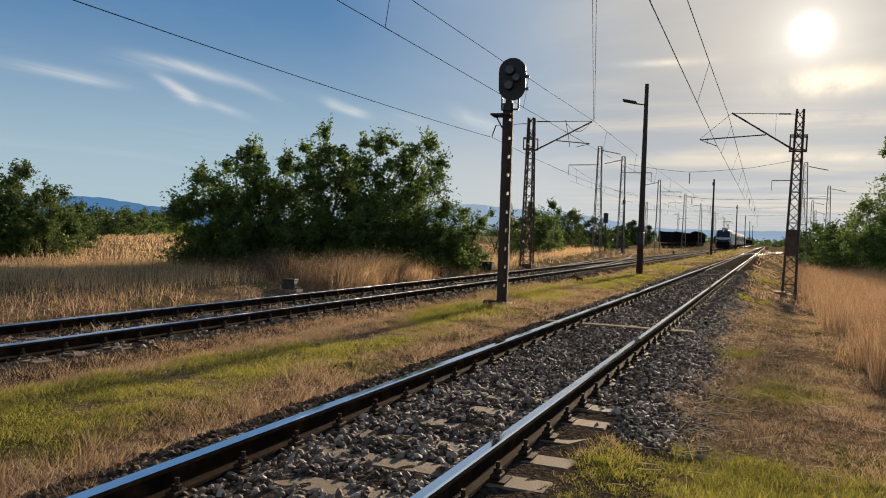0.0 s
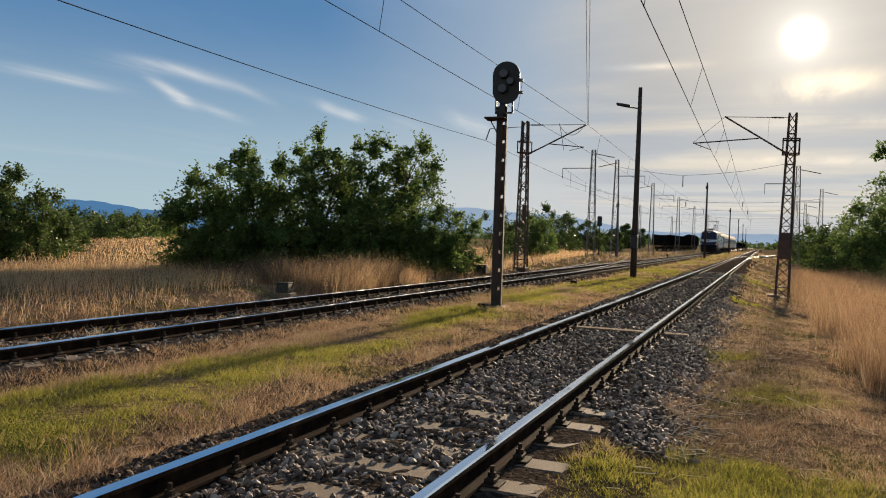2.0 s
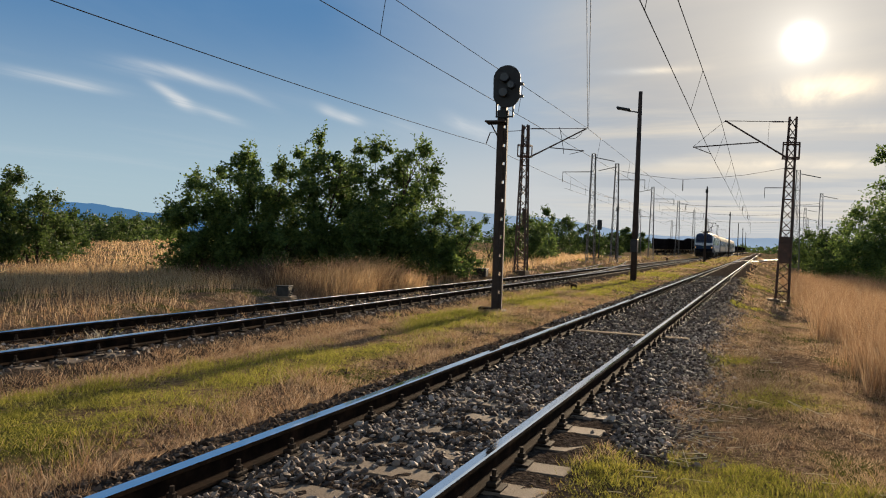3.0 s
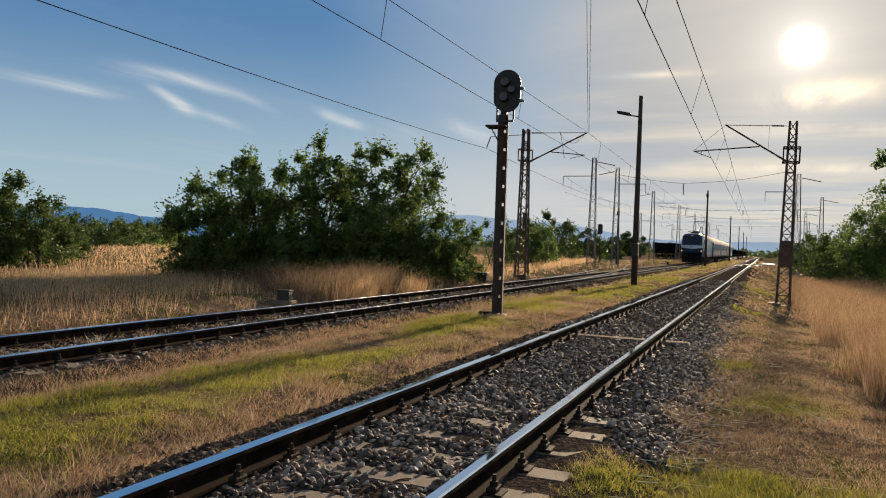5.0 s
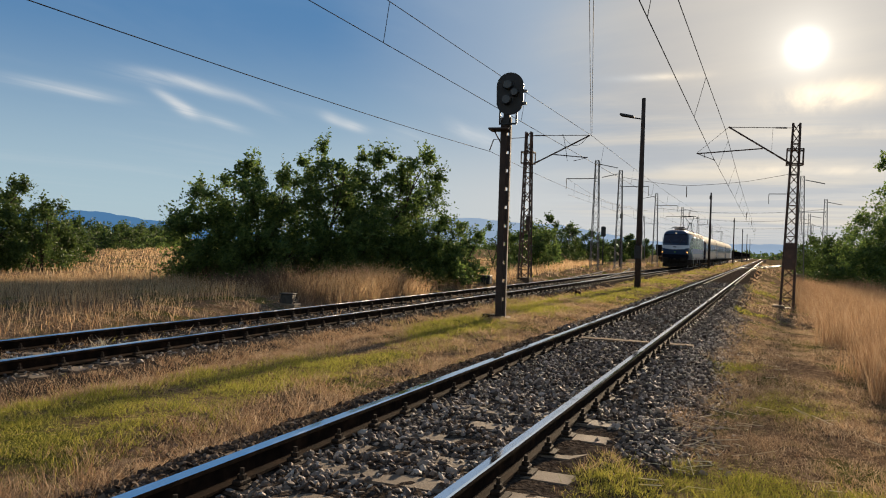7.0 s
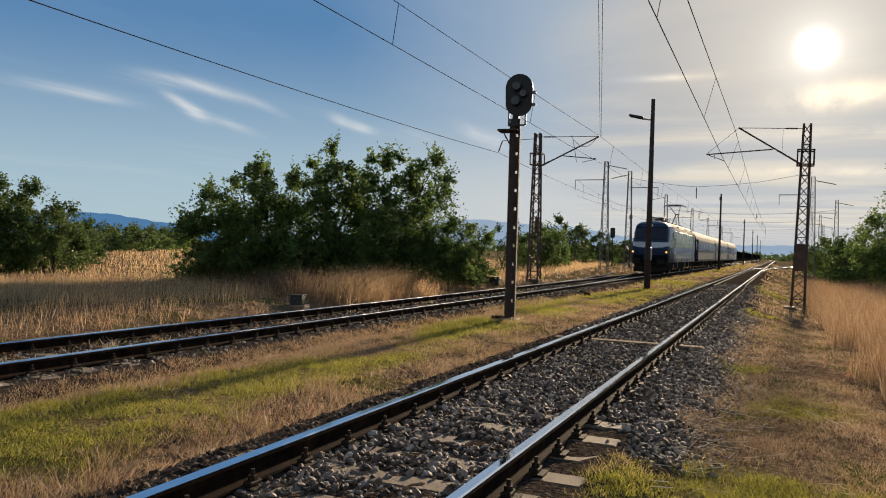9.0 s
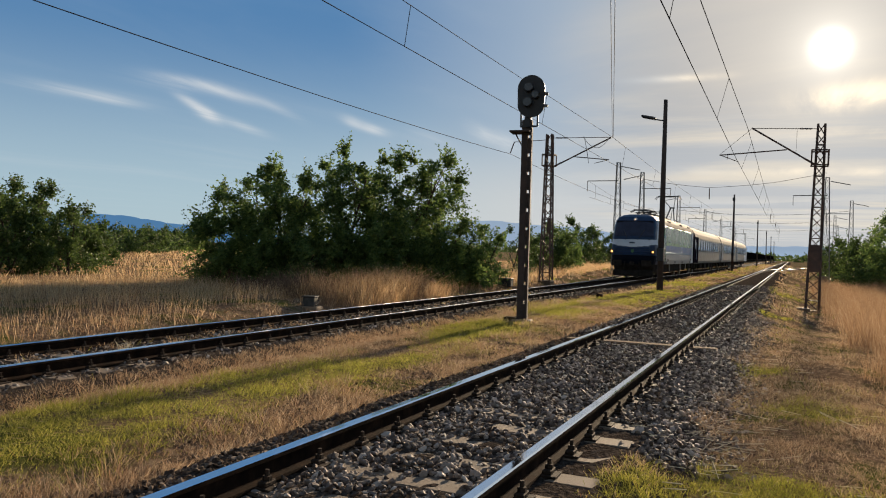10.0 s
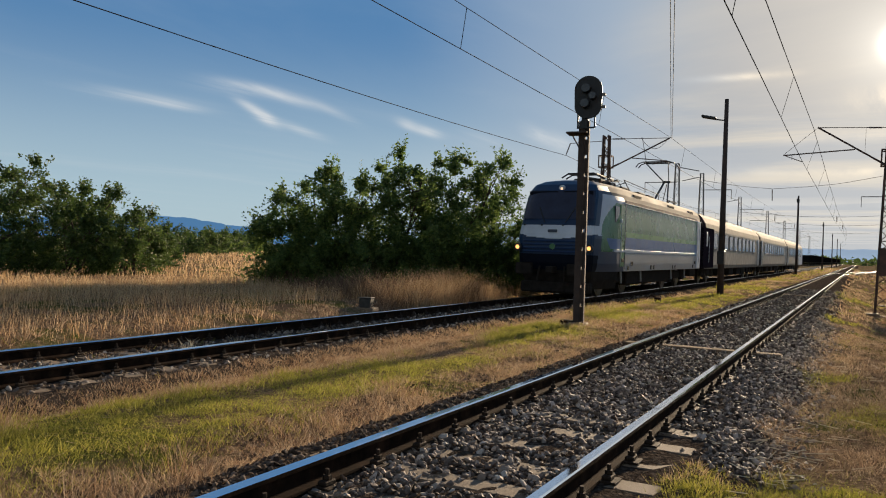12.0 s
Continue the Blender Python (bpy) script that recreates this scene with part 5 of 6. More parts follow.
# both ridges carry their haze as emission, the farther one paler
ridge("backdrop_hills", "hazy blue mountain range on the horizon", ((-66, 0.7), (-56, 1.3), (-51, 1.55), (-48, 1.70), (-46.5, 1.6), (-44.5, 1.3), (-42, 1.05), (-38, 0.8), (-33, 0.4), (-28, 0.1)), 4000, haze_glow_material("near_hills_haze_glow", (0.040, 0.103, 0.200), 1.0))
ridge("backdrop", "pale far mountain range on the horizon", ((-42, 0.9), (-37, 1.3), (-30, 1.8), (-24, 2.1), (-21, 2.2), (-17, 1.95), (-14, 1.85), (-12, 1.5), (-9, 0.95), (-6, 0.8), (0, 0.85), (6, 0.75), (14, 0.9), (25, 0.6)), 4250, haze_glow_material("far_hills_haze_glow", (0.160, 0.212, 0.282), 1.0))


# ---------------------------------------------------------------- ballast stones
def icosa():
    bm = bmesh.new()
    bmesh.ops.create_icosphere(bm, subdivisions=1, radius=1.0)
    bm.verts.ensure_lookup_table()
    v = np.array([q.co[:] for q in bm.verts])
    f = np.array([[q.index for q in p.verts] for p in bm.faces])
    bm.free()
    return v, f


IV, IF = icosa()


def stones(name, label, pos, size, material=STONE):
    n = len(pos)
    shape = IV[None] * rng.uniform(0.62, 1.15, (n, 12, 1))
    s = size[:, None] * rng.uniform(0.6, 1.25, (n, 3)) * np.array([1.0, 1.0, 0.72])
    a = rng.uniform(0, 2 * math.pi, n)
    tilt = rng.normal(0, 0.35, (n, 2))
    v = shape * s[:, None]
    ca, sa = np.cos(a)[:, None], np.sin(a)[:, None]
    x, y, z = v[..., 0] * ca - v[..., 1] * sa, v[..., 0] * sa + v[..., 1] * ca, v[..., 2]
    z = z + x * tilt[:, :1] + y * tilt[:, 1:]
    v = np.stack([x, y, z], -1) + pos[:, None]
    f = IF[None] + (np.arange(n) * 12)[:, None, None]
    return thing(name, label, "ballast", kind="stuff", data=raw_mesh(name, v.reshape(-1, 3), f.reshape(-1, 3), material))


def bed_points(n, x0, half, y0, y1, fun, top, power=1.6):
    y = y0 + (y1 - y0) * rng.uniform(0, 1, n) ** power
    x = x0 + rng.uniform(-half, half, n)
    z = fun(x, y) + rng.uniform(-0.008, 0.022, n) - 0.02 * (np.abs(x - x0) > 1.5)
    keep = (np.abs(np.abs(x - x0) - 0.7525) > 0.10)
    return np.stack([x, y, z], 1)[keep]


near1 = bed_points(18500, X1, 1.75, 1.6, 15, bed1, 0, 1.3)
# the ends of the near sleepers, patches of some others and one whole timber stay clear of stones
ph = (near1[:, 1] - 1.02) % 0.595
on = (ph < 0.125) | (ph > 0.47)
dx = near1[:, 0] - X1
ends = on & (dx > 0.70) & (dx < 1.23) & (near1[:, 1] < 7.0)
which = np.floor((near1[:, 1] - 0.72) / 0.595)
patches = on & (np.abs(dx - 0.25 * np.sin(which * 2.4)) < 0.10 + 0.16 * np.abs(np.sin(which * 1.7))) & (near1[:, 1] < 6.8)
timber = (np.abs(near1[:, 1] - 13.52) < 0.17) & (np.abs(dx) < 0.62)
near1 = near1[~ends & ~patches & ~timber & ~((dx > 1.22) & (near1[:, 1] < 6.0))]
# stones lie low in the bays between the bared sleeper ends, and on the shoulder next to the turf they are small and half buried
low = (near1[:, 0] - X1 > 0.84) & (near1[:, 0] - X1 < 1.3) & (near1[:, 1] < 6.8)
near1[low, 2] -= 0.05
shoulder = near1[:, 0] < X1 - 0.95
edge1 = near1[shoulder]
edge1 = edge1[rng.uniform(0, 1, len(edge1)) < 1.25 - 0.75 * (X1 - 0.95 - edge1[:, 0]) / 0.8]
near1 = near1[~shoulder]
stones("ballast_stones", "dusty brown ballast stones half buried beside the turf", edge1 - np.array([0, 0, 0.012]), rng.uniform(0.014, 0.036, len(edge1)), STONEBROWN)
stones("ballast_stones", "loose dark grey crushed stones between and beside the rails", near1, rng.uniform(0.018, 0.040, len(near1)))
mid1 = bed_points(6800, X1, 1.7, 15, 46, bed1, 0, 1.4)
mid1 = mid1[~((np.abs(mid1[:, 1] - 37.31) < 0.2) & (np.abs(mid1[:, 0] - X1) < 0.6))]
stones("ballast_stones", "loose dark grey crushed stones between and beside the rails", mid1, rng.uniform(0.026, 0.052, len(mid1)))
spill = np.stack([-0.78 + 0.20 * rng.normal(size=4200), rng.uniform(6.2, 24, 4200), np.zeros(4200)], 1)
spill[:, 2] = np.maximum(ground_z(spill[:, 0], spill[:, 1]), bed1(spill[:, 0], spill[:, 1])) + 0.005
stones("ballast_stones", "stray ballast stones on the verge", spill, rng.uniform(0.014, 0.038, 4200))
spill = np.stack([-4.25 + 0.22 * rng.normal(size=1400), rng.uniform(3, 18, 1400), np.zeros(1400)], 1)
spill[:, 2] = np.maximum(ground_z(spill[:, 0], spill[:, 1]), bed1(spill[:, 0], spill[:, 1])) + 0.004
stones("ballast_stones", "stray ballast stones at the edge of the grass", spill, rng.uniform(0.010, 0.026, 1400), STONEBROWN)
back1 = bed_points(900, X1, 1.7, -5, 1.6, bed1, 0, 1.0)
stones("ballast_stones", "loose dark grey crushed stones between and beside the rails", back1, rng.uniform(0.022, 0.045, len(back1)))
near2 = bed_points(6500, X2, 1.3, -3, 36, bed2, 0, 1.3)
stones("ballast_stones", "loose grey crushed stones along the side track", near2, rng.uniform(0.022, 0.046, len(near2)))


# ---------------------------------------------------------------- grass
def blades(name, label, pos, height, width, lean, material, category="grass", heading=None, twist=0.0, bent=True):
    """Bent three-triangle blades, or single straight ones for short turf. height, width: arrays."""
    n = len(pos)
    a = rng.uniform(0, 2 * math.pi, n)
    side = np.stack([np.cos(a), np.sin(a), np.full(n, twist)], 1) * (width / 2)[:, None]
    b = rng.uniform(0, 2 * math.pi, n) if heading is None else heading
    d = np.stack([np.cos(b), np.sin(b), np.zeros(n)], 1) * (height * lean * rng.uniform(0.2, 1.3, n))[:, None]
    up = np.stack([np.zeros(n), np.zeros(n), height], 1)
    m = pos + d * 0.35 + up * 0.55
    t = pos + d + up * rng.uniform(0.8, 1.0, (n, 1))
    if bent:
        v = np.stack([pos - side, pos + side, m - side * 0.7, m + side * 0.7, t], 1).reshape(-1, 3)
        k = np.arange(n)[:, None] * 5
        f = np.concatenate([k + [0, 1, 3], k + [0, 3, 2], k + [2, 3, 4]])
    else:
        v = np.stack([pos - side * 1.25, pos + side * 1.25, t], 1).reshape(-1, 3)
        f = np.arange(3 * n).reshape(n, 3)
    return thing(name, label, category, kind="stuff", data=raw_mesh(name, v, f, material))


LATTICE = np.random.default_rng(31).uniform(0, 1, (256, 256))


def value_noise(x, y):
    """Smooth noise from 0 to 1 over a lattice of one unit."""
    x, y = np.asarray(x, float), np.asarray(y, float)
    i, j = np.floor(x).astype(int), np.floor(y).astype(int)
    u, v = x - i, y - j
    u, v = u * u * (3 - 2 * u), v * v * (3 - 2 * v)
    g = lambda a, b: LATTICE[a % 256, b % 256]
    return (g(i, j) * (1 - u) + g(i + 1, j) * u) * (1 - v) + (g(i, j + 1) * (1 - u) + g(i + 1, j + 1) * u) * v


def patchiness(x, y, seed=0.0):
    """Uneven growth at three scales, about 0.5 on average."""
    a, b = x + 17.3 * seed, y + 9.1 * seed
    n = 0.50 * value_noise(0.42 * a, 0.36 * b) + 0.32 * value_noise(1.1 * a + 40, 0.95 * b) + 0.18 * value_noise(2.9 * a, 2.6 * b + 70)
    return np.clip(0.5 + 1.5 * (n - 0.5), 0, 1)


def scatter(n, x0, x1, y0, y1, power=1.5):
    y = y0 + (y1 - y0) * rng.uniform(0, 1, n) ** power
    x = rng.uniform(x0, x1, n)
    return x, y


# greener spots of the turf: x, y, radius
SPOTS = ((-5.4, 4.4, 0.55), (-6.1, 5.1, 0.5), (-5.5, 5.6, 0.5), (-5.9, 7.4, 0.5), (-5.5, 9.3, 0.45), (-5.1, 9.8, 0.35), (-6.0, 14.7, 0.6), (-5.4, 12.6, 0.35), (-5.4, 30.0, 1.8), (-6.0, 46.0, 2.2), (-0.95, 5.3, 0.45), (-0.6, 4.7, 0.55), (-0.3, 4.4, 0.5), (-0.2, 5.1, 0.5), (0.35, 4.3, 0.7), (-0.35, 5.9, 0.5), (0.15, 5.4, 0.6), (0.15, 9.3, 0.5), (0.7, 5.6, 0.5), (-0.45, 12.3, 0.4), (-0.7, 25.0, 0.9), (0.2, 40.0, 1.4))


def greenness(x, y):
    p = patchiness(1.5 * x, 1.1 * y, 0.6)
    # a greener band runs between the tracks in broken patches, dry along both of its edges
    v = 0.02 + 0.30 * (p - 0.5) + (0.95 * np.exp(-((x + 5.65) / 0.85) ** 2) + 0.25 * smooth01(16, 26, y)) * np.clip(2.0 * (p - 0.30), 0, 1.1)
    for sx, sy, r in SPOTS:
        v = v + (0.42 + 0.55 * p) * np.exp(-((x - sx) / r) ** 2 - ((y - sy) / (1.6 * r)) ** 2)
    return v


def surface_z(x, y):
    return np.maximum(np.maximum(ground_z(x, y), np.where(np.abs(x - X1) < 1.95, bed1(x, y), -9.0)), np.where(np.abs(x - X2) < 1.95, bed2(x, y), -9.0))


def turf(n, x0, x1, y0, y1, h, w, label, power=1.5, lean=0.9, dense=0.35, tuft=9, mask=None, spread=0.028, dry=None):
    """Tufts of blades that spread from their middle; greener where the ground is."""
    cx, cy = scatter(n // tuft, x0, x1, y0, y1, power)
    if mask is not None:
        k = mask(cx, cy)
        cx, cy = cx[k], cy[k]
    p, gr = patchiness(3 * cx, 3 * cy, 4.0), greenness(cx, cy)
    keep = rng.uniform(0, 1, len(cx)) < dense + 0.8 * np.clip(gr, 0, 1) + 0.6 * (p - 0.4)
    cx, cy, p, gr = (np.repeat(v[keep], tuft) for v in (cx, cy, p, gr))
    m = len(cx)
    size = np.repeat(rng.uniform(0.35, 1.5, m // tuft) ** 1.3, tuft)
    green = np.repeat(rng.uniform(0, 1, m // tuft), tuft) * 0.7 + 0.3 * rng.uniform(0, 1, m) < np.clip(0.02 + 1.15 * gr, 0.02, 0.92)
    far = 1 + 0.035 * np.hypot(cx, cy)
    ox, oy = rng.normal(size=m) * spread * far, rng.normal(size=m) * spread * far
    x, y = cx + ox, cy + oy
    z = surface_z(x, y)
    russet = np.repeat(rng.uniform(0, 1, m // tuft), tuft) < np.where(cx > -1.5, 0.5, 1.0) * (0.12 + 0.55 * patchiness(1.3 * cx, 1.1 * cy, 8.0))
    rows = ((~green, dry, "dry_grass", 1.0),) if dry else ((~green & ~russet, STRAW, "dry_grass", 1.0), (~green & russet, REDSTRAW, "withered_grass", 0.9))
    for sel, mat_, nm, k in rows + ((green, GREENBLADE, "green_grass", 0.95),):
        pos = np.stack([x[sel], y[sel], z[sel] - 0.008], 1)
        hh = h * k * rng.uniform(0.4, 1.3, len(pos)) * size[sel] * (0.25 + 1.5 * p[sel])
        blades(nm, label + (", fresh green" if mat_ is GREENBLADE else ", withered to a reddish brown" if mat_ is REDSTRAW else ", straw-coloured"), pos, hh, w * far[sel] * rng.uniform(0.7, 1.4, len(pos)), lean, mat_, heading=np.arctan2(oy, ox)[sel] + rng.normal(size=len(pos)) * 0.5, bent=False)


def verge_edge(x, y):
    """Where the turf begins beside the right-hand rail: close to it at the green corner, farther out along the stones."""
    e = -0.74 + 0.12 * np.sin(1.3 * y) + 0.07 * np.sin(3.7 * y + 1)
    return x > np.where(y < 6.0, -1.20 + 0.06 * np.sin(9 * y), np.where(y < 16, e, e - 0.1))


turf(165000, -7.4, -3.95, 2.5, 13, 0.062, 0.0036, "short grass between the tracks", 1.15, 0.95, 0.55, 14, spread=0.034)
turf(85000, -7.4, -4.0, 13, 26, 0.075, 0.0048, "short grass between the tracks", 1.1, 0.95, 0.5, 12, spread=0.034)
turf(9000, -4.75, -3.85, 2.6, 13, 0.13, 0.0030, "tall withered tufts along the ballast", 1.15, 0.65, 0.15, 12, mask=lambda x, y: x < -4.15 + 0.2 * np.sin(2.1 * y), spread=0.024)
turf(16000, -4.6, -3.6, 2.6, 24, 0.06, 0.004, "withered grass creeping into the ballast", 1.35, 1.0, 0.12, 9, dry=DEADWEED)
turf(6000, -7.2, -6.2, 3, 22, 0.12, 0.0036, "reddish dry tufts beside the side track", 1.3, 0.9, 0.4, 11, dry=REDSTRAW)
turf(31000, -7.3, -4.3, 24, 75, 0.085, 0.009, "short grass between the tracks", 1.2)
turf(150000, -1.35, 1.8, 2.2, 11, 0.046, 0.0030, "thin mown grass beside the main track", 1.25, 0.95, 0.8, 12, verge_edge, 0.032)
turf(54000, -1.35, 1.8, 11, 24, 0.055, 0.0042, "thin mown grass beside the main track", 1.2, 0.95, 0.7, 12, verge_edge, 0.036)
turf(60000, -1.25, 0.8, 3.4, 6.4, 0.055, 0.0032, "fresh grass at the edge of the ballast", 1.0, 0.75, -0.1, 12, verge_edge)
turf(3600, -0.7, 1.7, 6, 20, 0.075, 0.003, "thin wiry tufts on the mown verge", 1.2, 0.9, 0.5, 12, verge_edge, 0.045, DEADWEED)
turf(14000, -0.9, 1.5, 24, 60, 0.085, 0.009, "thin mown grass beside the main track", 1.2)
turf(7000, -0.9, 14, 60, 190, 0.22, 0.02, "rough grass beside the far track", 1.0, 0.9, 0.6)
turf(7000, -16.5, -10.4, 36, 130, 0.18, 0.016, "rough dry grass between the side tracks", 1.2, 0.9, 0.6)
turf(7000, -7.4, -4.0, 75, 200, 0.16, 0.02, "short grass between the far tracks", 1.0, 0.9, 0.6)
turf(24000, -11.9, -10.3, 4, 36, 0.10, 0.007, "dry grass along the side track", 1.2)
turf(7000, -9.4, -8.2, 4, 30, 0.06, 0.006, "weeds between the rails of the side track", 1.2)
turf(12000, -46, -17, 13, 44, 0.20, 0.007, "rank grass in the hollows of the field", 1.3, 0.8, 0.0, 12, lambda x, y: patchiness(0.35 * x, 0.5 * y, 2.5) > 0.58, 0.10)
turf(5000, -1.0, 4.5, -4, 2.6, 0.05, 0.006, "thin mown grass beside the main track", 1.0, 1.3, 0.6)


def stalks(label, x, y, length, width, material, rise=0.12):
    """Straight cut stalks that lie on the turf, each with a small roof-shaped section."""
    n = len(x)
    a = rng.uniform(0, 2 * math.pi, n)
    d = np.stack([np.cos(a), np.sin(a), rng.normal(size=n) * rise], 1) * (length / 2)[:, None]
    s_ = np.stack([-np.sin(a), np.cos(a), np.zeros(n)], 1) * (width / 2)[:, None]
    up = np.array([0, 0, 1.0]) * (width * 0.6)[:, None]
    c = np.stack([x, y, surface_z(x, y) + 0.014 + np.abs(d[:, 2])], 1)
    v = np.stack([c - d - s_, c - d + up, c - d + s_, c + d - s_, c + d + up, c + d + s_], 1).reshape(-1, 3)
    k = np.arange(n)[:, None] * 6
    thing("cut_straw", label, "straw", kind="stuff", data=raw_mesh("cut_straw", v, np.concatenate([k + [0, 1, 4, 3], k + [1, 2, 5, 4]]), material))


qx, qy = np.concatenate([rng.normal(-0.62, 0.22, 70), rng.normal(0.2, 0.7, 60)]), np.concatenate([rng.normal(7.3, 0.9, 70), rng.uniform(5, 15, 60)])
stalks("bleached straw stalks strewn beside the ballast", qx, qy, rng.uniform(0.06, 0.26, len(qx)), rng.uniform(0.006, 0.011, len(qx)), PALESTRAW)
sx, sy = scatter(2600, -0.75, 1.9, 2.4, 17, 1.2)
stalks("fine cut straw scattered on the mown verge", sx, sy, rng.uniform(0.03, 0.16, 2600), rng.uniform(0.0016, 0.0032, 2600), STRAW)
sx, sy = scatter(1500, -7.2, -4.2, 2.6, 16, 1.2)
stalks("fine cut straw scattered between the tracks", sx, sy, rng.uniform(0.03, 0.14, 1500), rng.uniform(0.0018, 0.0034, 1500), STRAW)


def tall(n, x0, x1, y0, y1, h, label, edge=None, power=1.3, mat_=TALLSTRAW, w=0.0045, lean=0.5):
    x, y = scatter(n, x0, x1, y0, y1, power)
    if edge is not None:
        k = edge(x, y)
        x, y = x[k], y[k]
    p = patchiness(x, y, 2.0)
    pos = np.stack([x, y, ground_z(x, y) - 0.02], 1)
    hh = h * rng.uniform(0.35, 1.15, len(x)) * (0.40 + 1.0 * p)
    far = 1 + 0.03 * np.hypot(x, y)
    blades("tall_grass", label, pos, hh, w * far, lean, mat_)
    pick = rng.uniform(0, 1, len(x)) < 0.10
    head = pos[pick] + np.stack([rng.normal(size=pick.sum()) * 0.12 * hh[pick], rng.normal(size=pick.sum()) * 0.12 * hh[pick], hh[pick] * rng.uniform(0.75, 1.05, pick.sum())], 1)
    thing("seed_heads", "pale seed heads of the dry grass", "grass", kind="stuff", data=leaf_mesh("seed_heads", head, 0.016 + 0.0008 * np.hypot(head[:, 0], head[:, 1])[:, None], mat_, 1.6))


tall(58000, 0.9, 6, 7.5, 60, 0.95, "tall dry reddish-straw grass beside the track", lambda x, y: x > 1.30 + 0.25 * np.sin(y * 0.9) + 0.15 * np.sin(y * 2.3), 1.5, REDSTRAW, 0.0034)
tall(26000, 1.3, 3.4, 6.0, 17, 0.85, "tall dry reddish-straw grass beside the track", lambda x, y: x > 1.40 + 0.20 * np.sin(y * 0.9), 1.0, REDSTRAW, 0.0030)
tall(44000, -22, -11.0, 4, 34, 0.50, "knee-high dry grass on the bank beyond the side track", lambda x, y: ~((x > -11.9) & (y > 13) & (y < 17.4)) & (rng.uniform(0, 1, len(x)) < 0.4 + 0.6 * patchiness(x, y, 1.0)), 1.2, TALLSTRAW, 0.0036)
tall(7000, -18.5, -12.2, 17.5, 22.5, 0.85, "dead brown weed stalks at the foot of the thicket", lambda x, y: y > 17.6 + 0.55 * (-12.4 - x) + 0.5 * np.sin(x * 2.1), 1.0, DEADWEED, 0.007)
tall(9000, -12.7, -10.5, 17.4, 24, 0.90, "tall dry grass below the thicket", lambda x, y: rng.uniform(0, 1, len(x)) < (0.25 + smooth01(17, 19.5, y)) * np.clip(2.2 * (patchiness(3 * x, 3 * y, 3.0) - 0.30), 0, 1), 1.0, TALLSTRAW, 0.0040, 0.95)
tall(64000, -75, -18, 14, 95, 0.34, "dry grass of the open field", lambda x, y: rng.uniform(0, 1, len(x)) < 0.25 + 0.9 * patchiness(0.5 * x, 0.5 * y, 5.0), 1.5, TALLSTRAW, 0.0078)
tall(14000, -24, -10.8, 34, 95, 0.6, "dry grass beyond the side track", lambda x, y: x < -10.9 - np.maximum(0, y - 34) * 0.13, 1.2, TALLSTRAW, 0.008)


# dead brown stalks mixed into the bank, and one pale withered weed between the rails of the side track
tall(3500, -12.9, -10.6, 17.0, 24, 0.75, "dead brown stalks among the dry grass", None, 1.0, DEADWEED, 0.005, 0.6)
wx, wy = rng.normal(-8.75, 0.05, 26), rng.normal(8.2, 0.05, 26)
blades("withered_weed", "pale withered weed between the rails of the side track", np.stack([wx, wy, surface_z(wx, wy)], 1), rng.uniform(0.10, 0.26, 26), rng.uniform(0.010, 0.022, 26), 1.2, PALESTRAW)


# ---------------------------------------------------------------- small things
def relay_box(x, y, z0):
    ob = thing("trackside_box", "small grey metal trackside box on a slab beside the rail", "junction box", pose(x, y, z0, 0, 0, 12))
    part("housing", box((-0.16, -0.14, 0.02), (0.16, 0.14, 0.26), 0.02), BOXGREY, ob)
    part("lid", box((-0.18, -0.16, 0.26), (0.18, 0.16, 0.29), 0.01), BOXGREY, ob)
    part("slab", box((-0.75, -0.2, -0.08), (0.25, 0.25, 0.03), 0.02), CONCRETE, ob, "broken concrete slab")
    for k in range(4):
        part("cable_gland", bars([((0.17, -0.08 + 0.05 * k, 0.06 + 0.04 * k), (0.22, -0.08 + 0.05 * k, 0.06 + 0.04 * k), 0.015)], 6), BLACK, ob)
    return ob


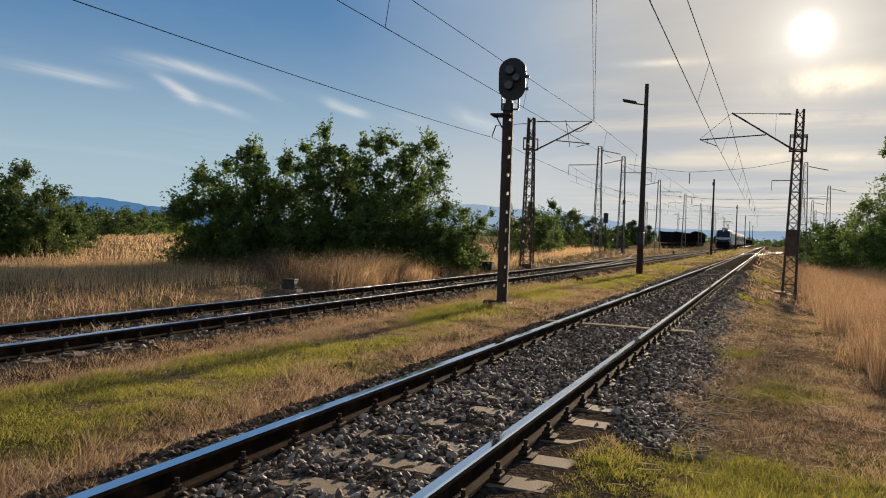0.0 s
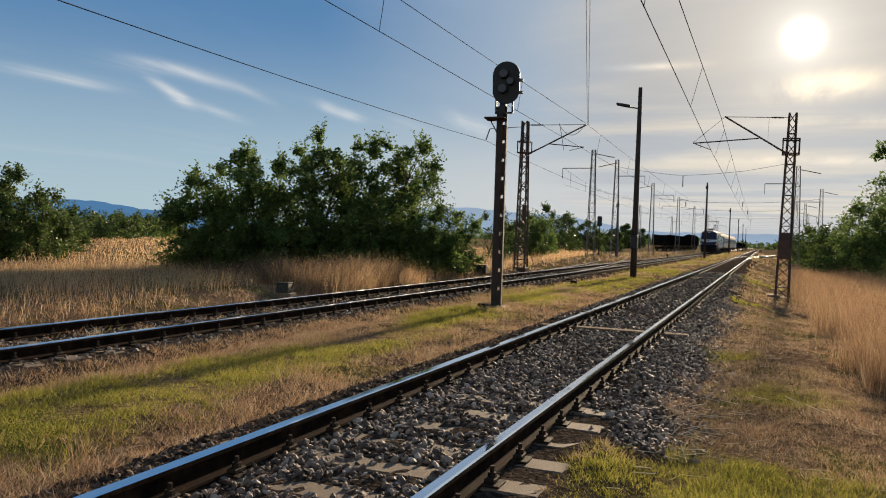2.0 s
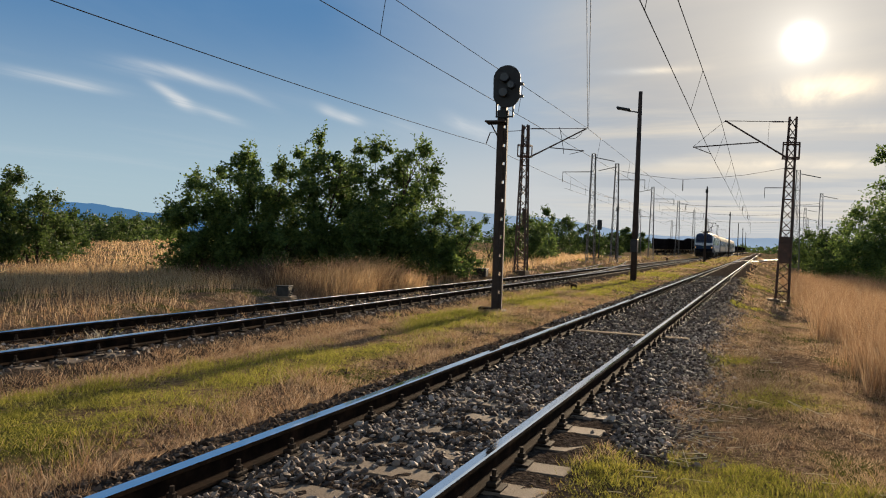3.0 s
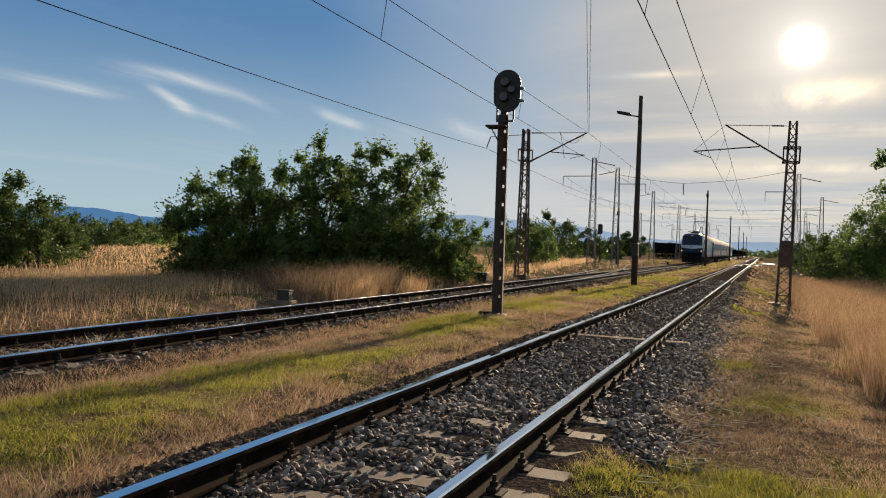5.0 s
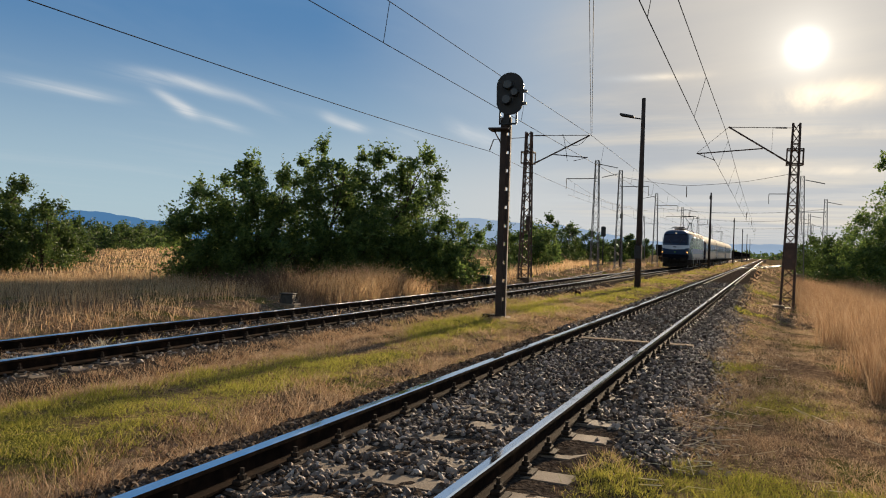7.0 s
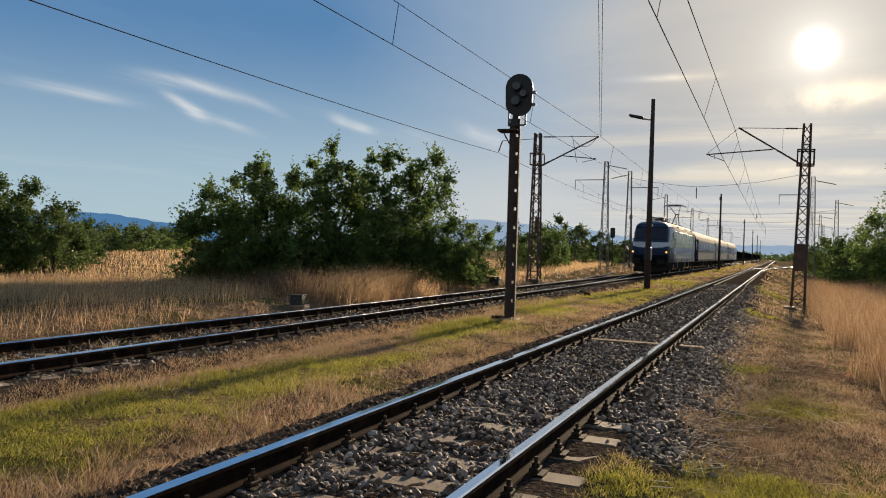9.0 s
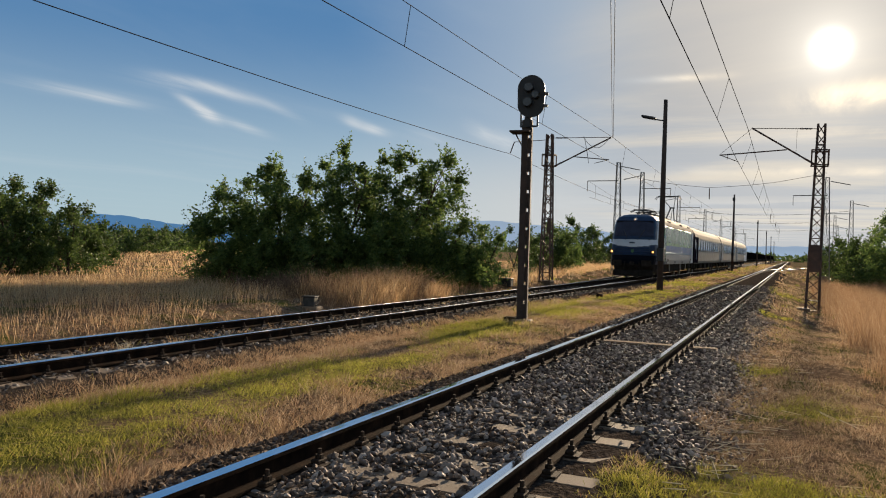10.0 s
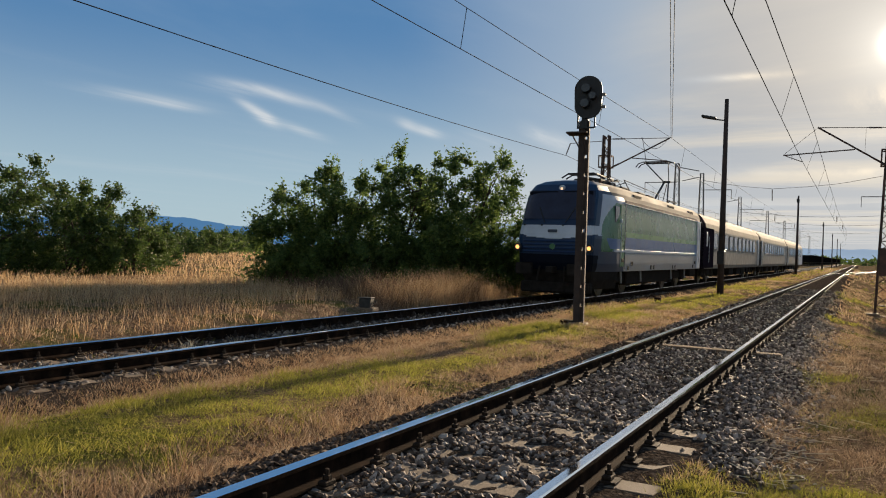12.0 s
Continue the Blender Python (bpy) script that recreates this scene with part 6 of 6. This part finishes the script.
relay_box(-11.15, 16.4, -0.03)
for k, (x, y) in enumerate(((-11.85, 30.6), (-11.35, 31.4))):
    ob = thing("point_machine", "dark low point machine housing beside the turnout", "point machine", pose(x, y, 0.0, 0, 0, 5))
    part("housing", box((-0.35, -0.25, 0.0), (0.35, 0.25, 0.32), 0.04), BLACK, ob)
    part("lid", box((-0.38, -0.28, 0.32), (0.38, 0.28, 0.37), 0.02), BOXGREY, ob, "dull grey metal lid")
for x, y, h in ((-6.5, 27.9, 0.16), (-6.6, 92, 0.35), (-10.7, 95, 0.5)):
    ob = thing("marker_stone", "small rusty trackside marker in the grass", "marker", pose(x, y, GZ(x, y)))
    part("stub", box((0.0, -0.08, -0.05), (0.22, 0.08, h), 0.03), RUST, ob)
    part("bent_strap", bars([((0.05, 0, h), (-0.16, 0, h + 0.04), 0.02), ((-0.16, 0, h + 0.04), (-0.34, 0, h * 0.3), 0.018)], 6), RUST, ob)
for x, y in ((2.6, 83), (3.6, 84)):
    ob = thing("concrete_block", "small grey concrete block beside the turnout", "concrete block", pose(x, y, GZ(x, y), 0, 0, 10))
    part("block", box((-0.5, -0.3, -0.1), (0.5, 0.3, 0.55), 0.05), CONCRETE, ob)
ob = thing("cable_cover", "small concrete cover with a dark side at the mast's foot", "cable cover", pose(0.42, 34.3, -0.55))
part("cover", box((-0.25, -0.2, -0.1), (0.25, 0.2, 0.14), 0.03), CONCRETE, ob)
far_signal = thing("dwarf_signal", "distant dark signal on a thin post in the yard", "railway signal", pose(-16.6, 84, 0))
part("post", bars([((0, 0, -0.2), (0, 0, 3.6), 0.05)], 8), BLACK, far_signal)
part("head", box((-0.26, -0.1, 3.2), (0.26, 0.1, 4.3), 0.09), BLACK, far_signal)


# ---------------------------------------------------------------- what moves
def motions():
    start = 0.0
    times = np.arange(0, 12.01, 1.0)
    for ob, sets, length in TRAIN:
        rows = [(float(t), pose(X2, LOCO_Y - LOCO_V * float(t) + start, Z2)) for t in times]
        walk(ob, rows)
        for ws in sets:
            r = ws.matrix_basis.translation.z
            loc = ws.matrix_basis.translation.copy()
            step = 2 / 30 if r > 0.5 else 1 / 30
            n = int(round(12 / step))
            walk(ws, [(k * step, pose(loc.x, loc.y, loc.z) @ Matrix.Rotation(LOCO_V * k * step / r, 4, "X")) for k in range(n + 1)])
        start += length + (1.2 if length < 20 else 0.5)


motions()
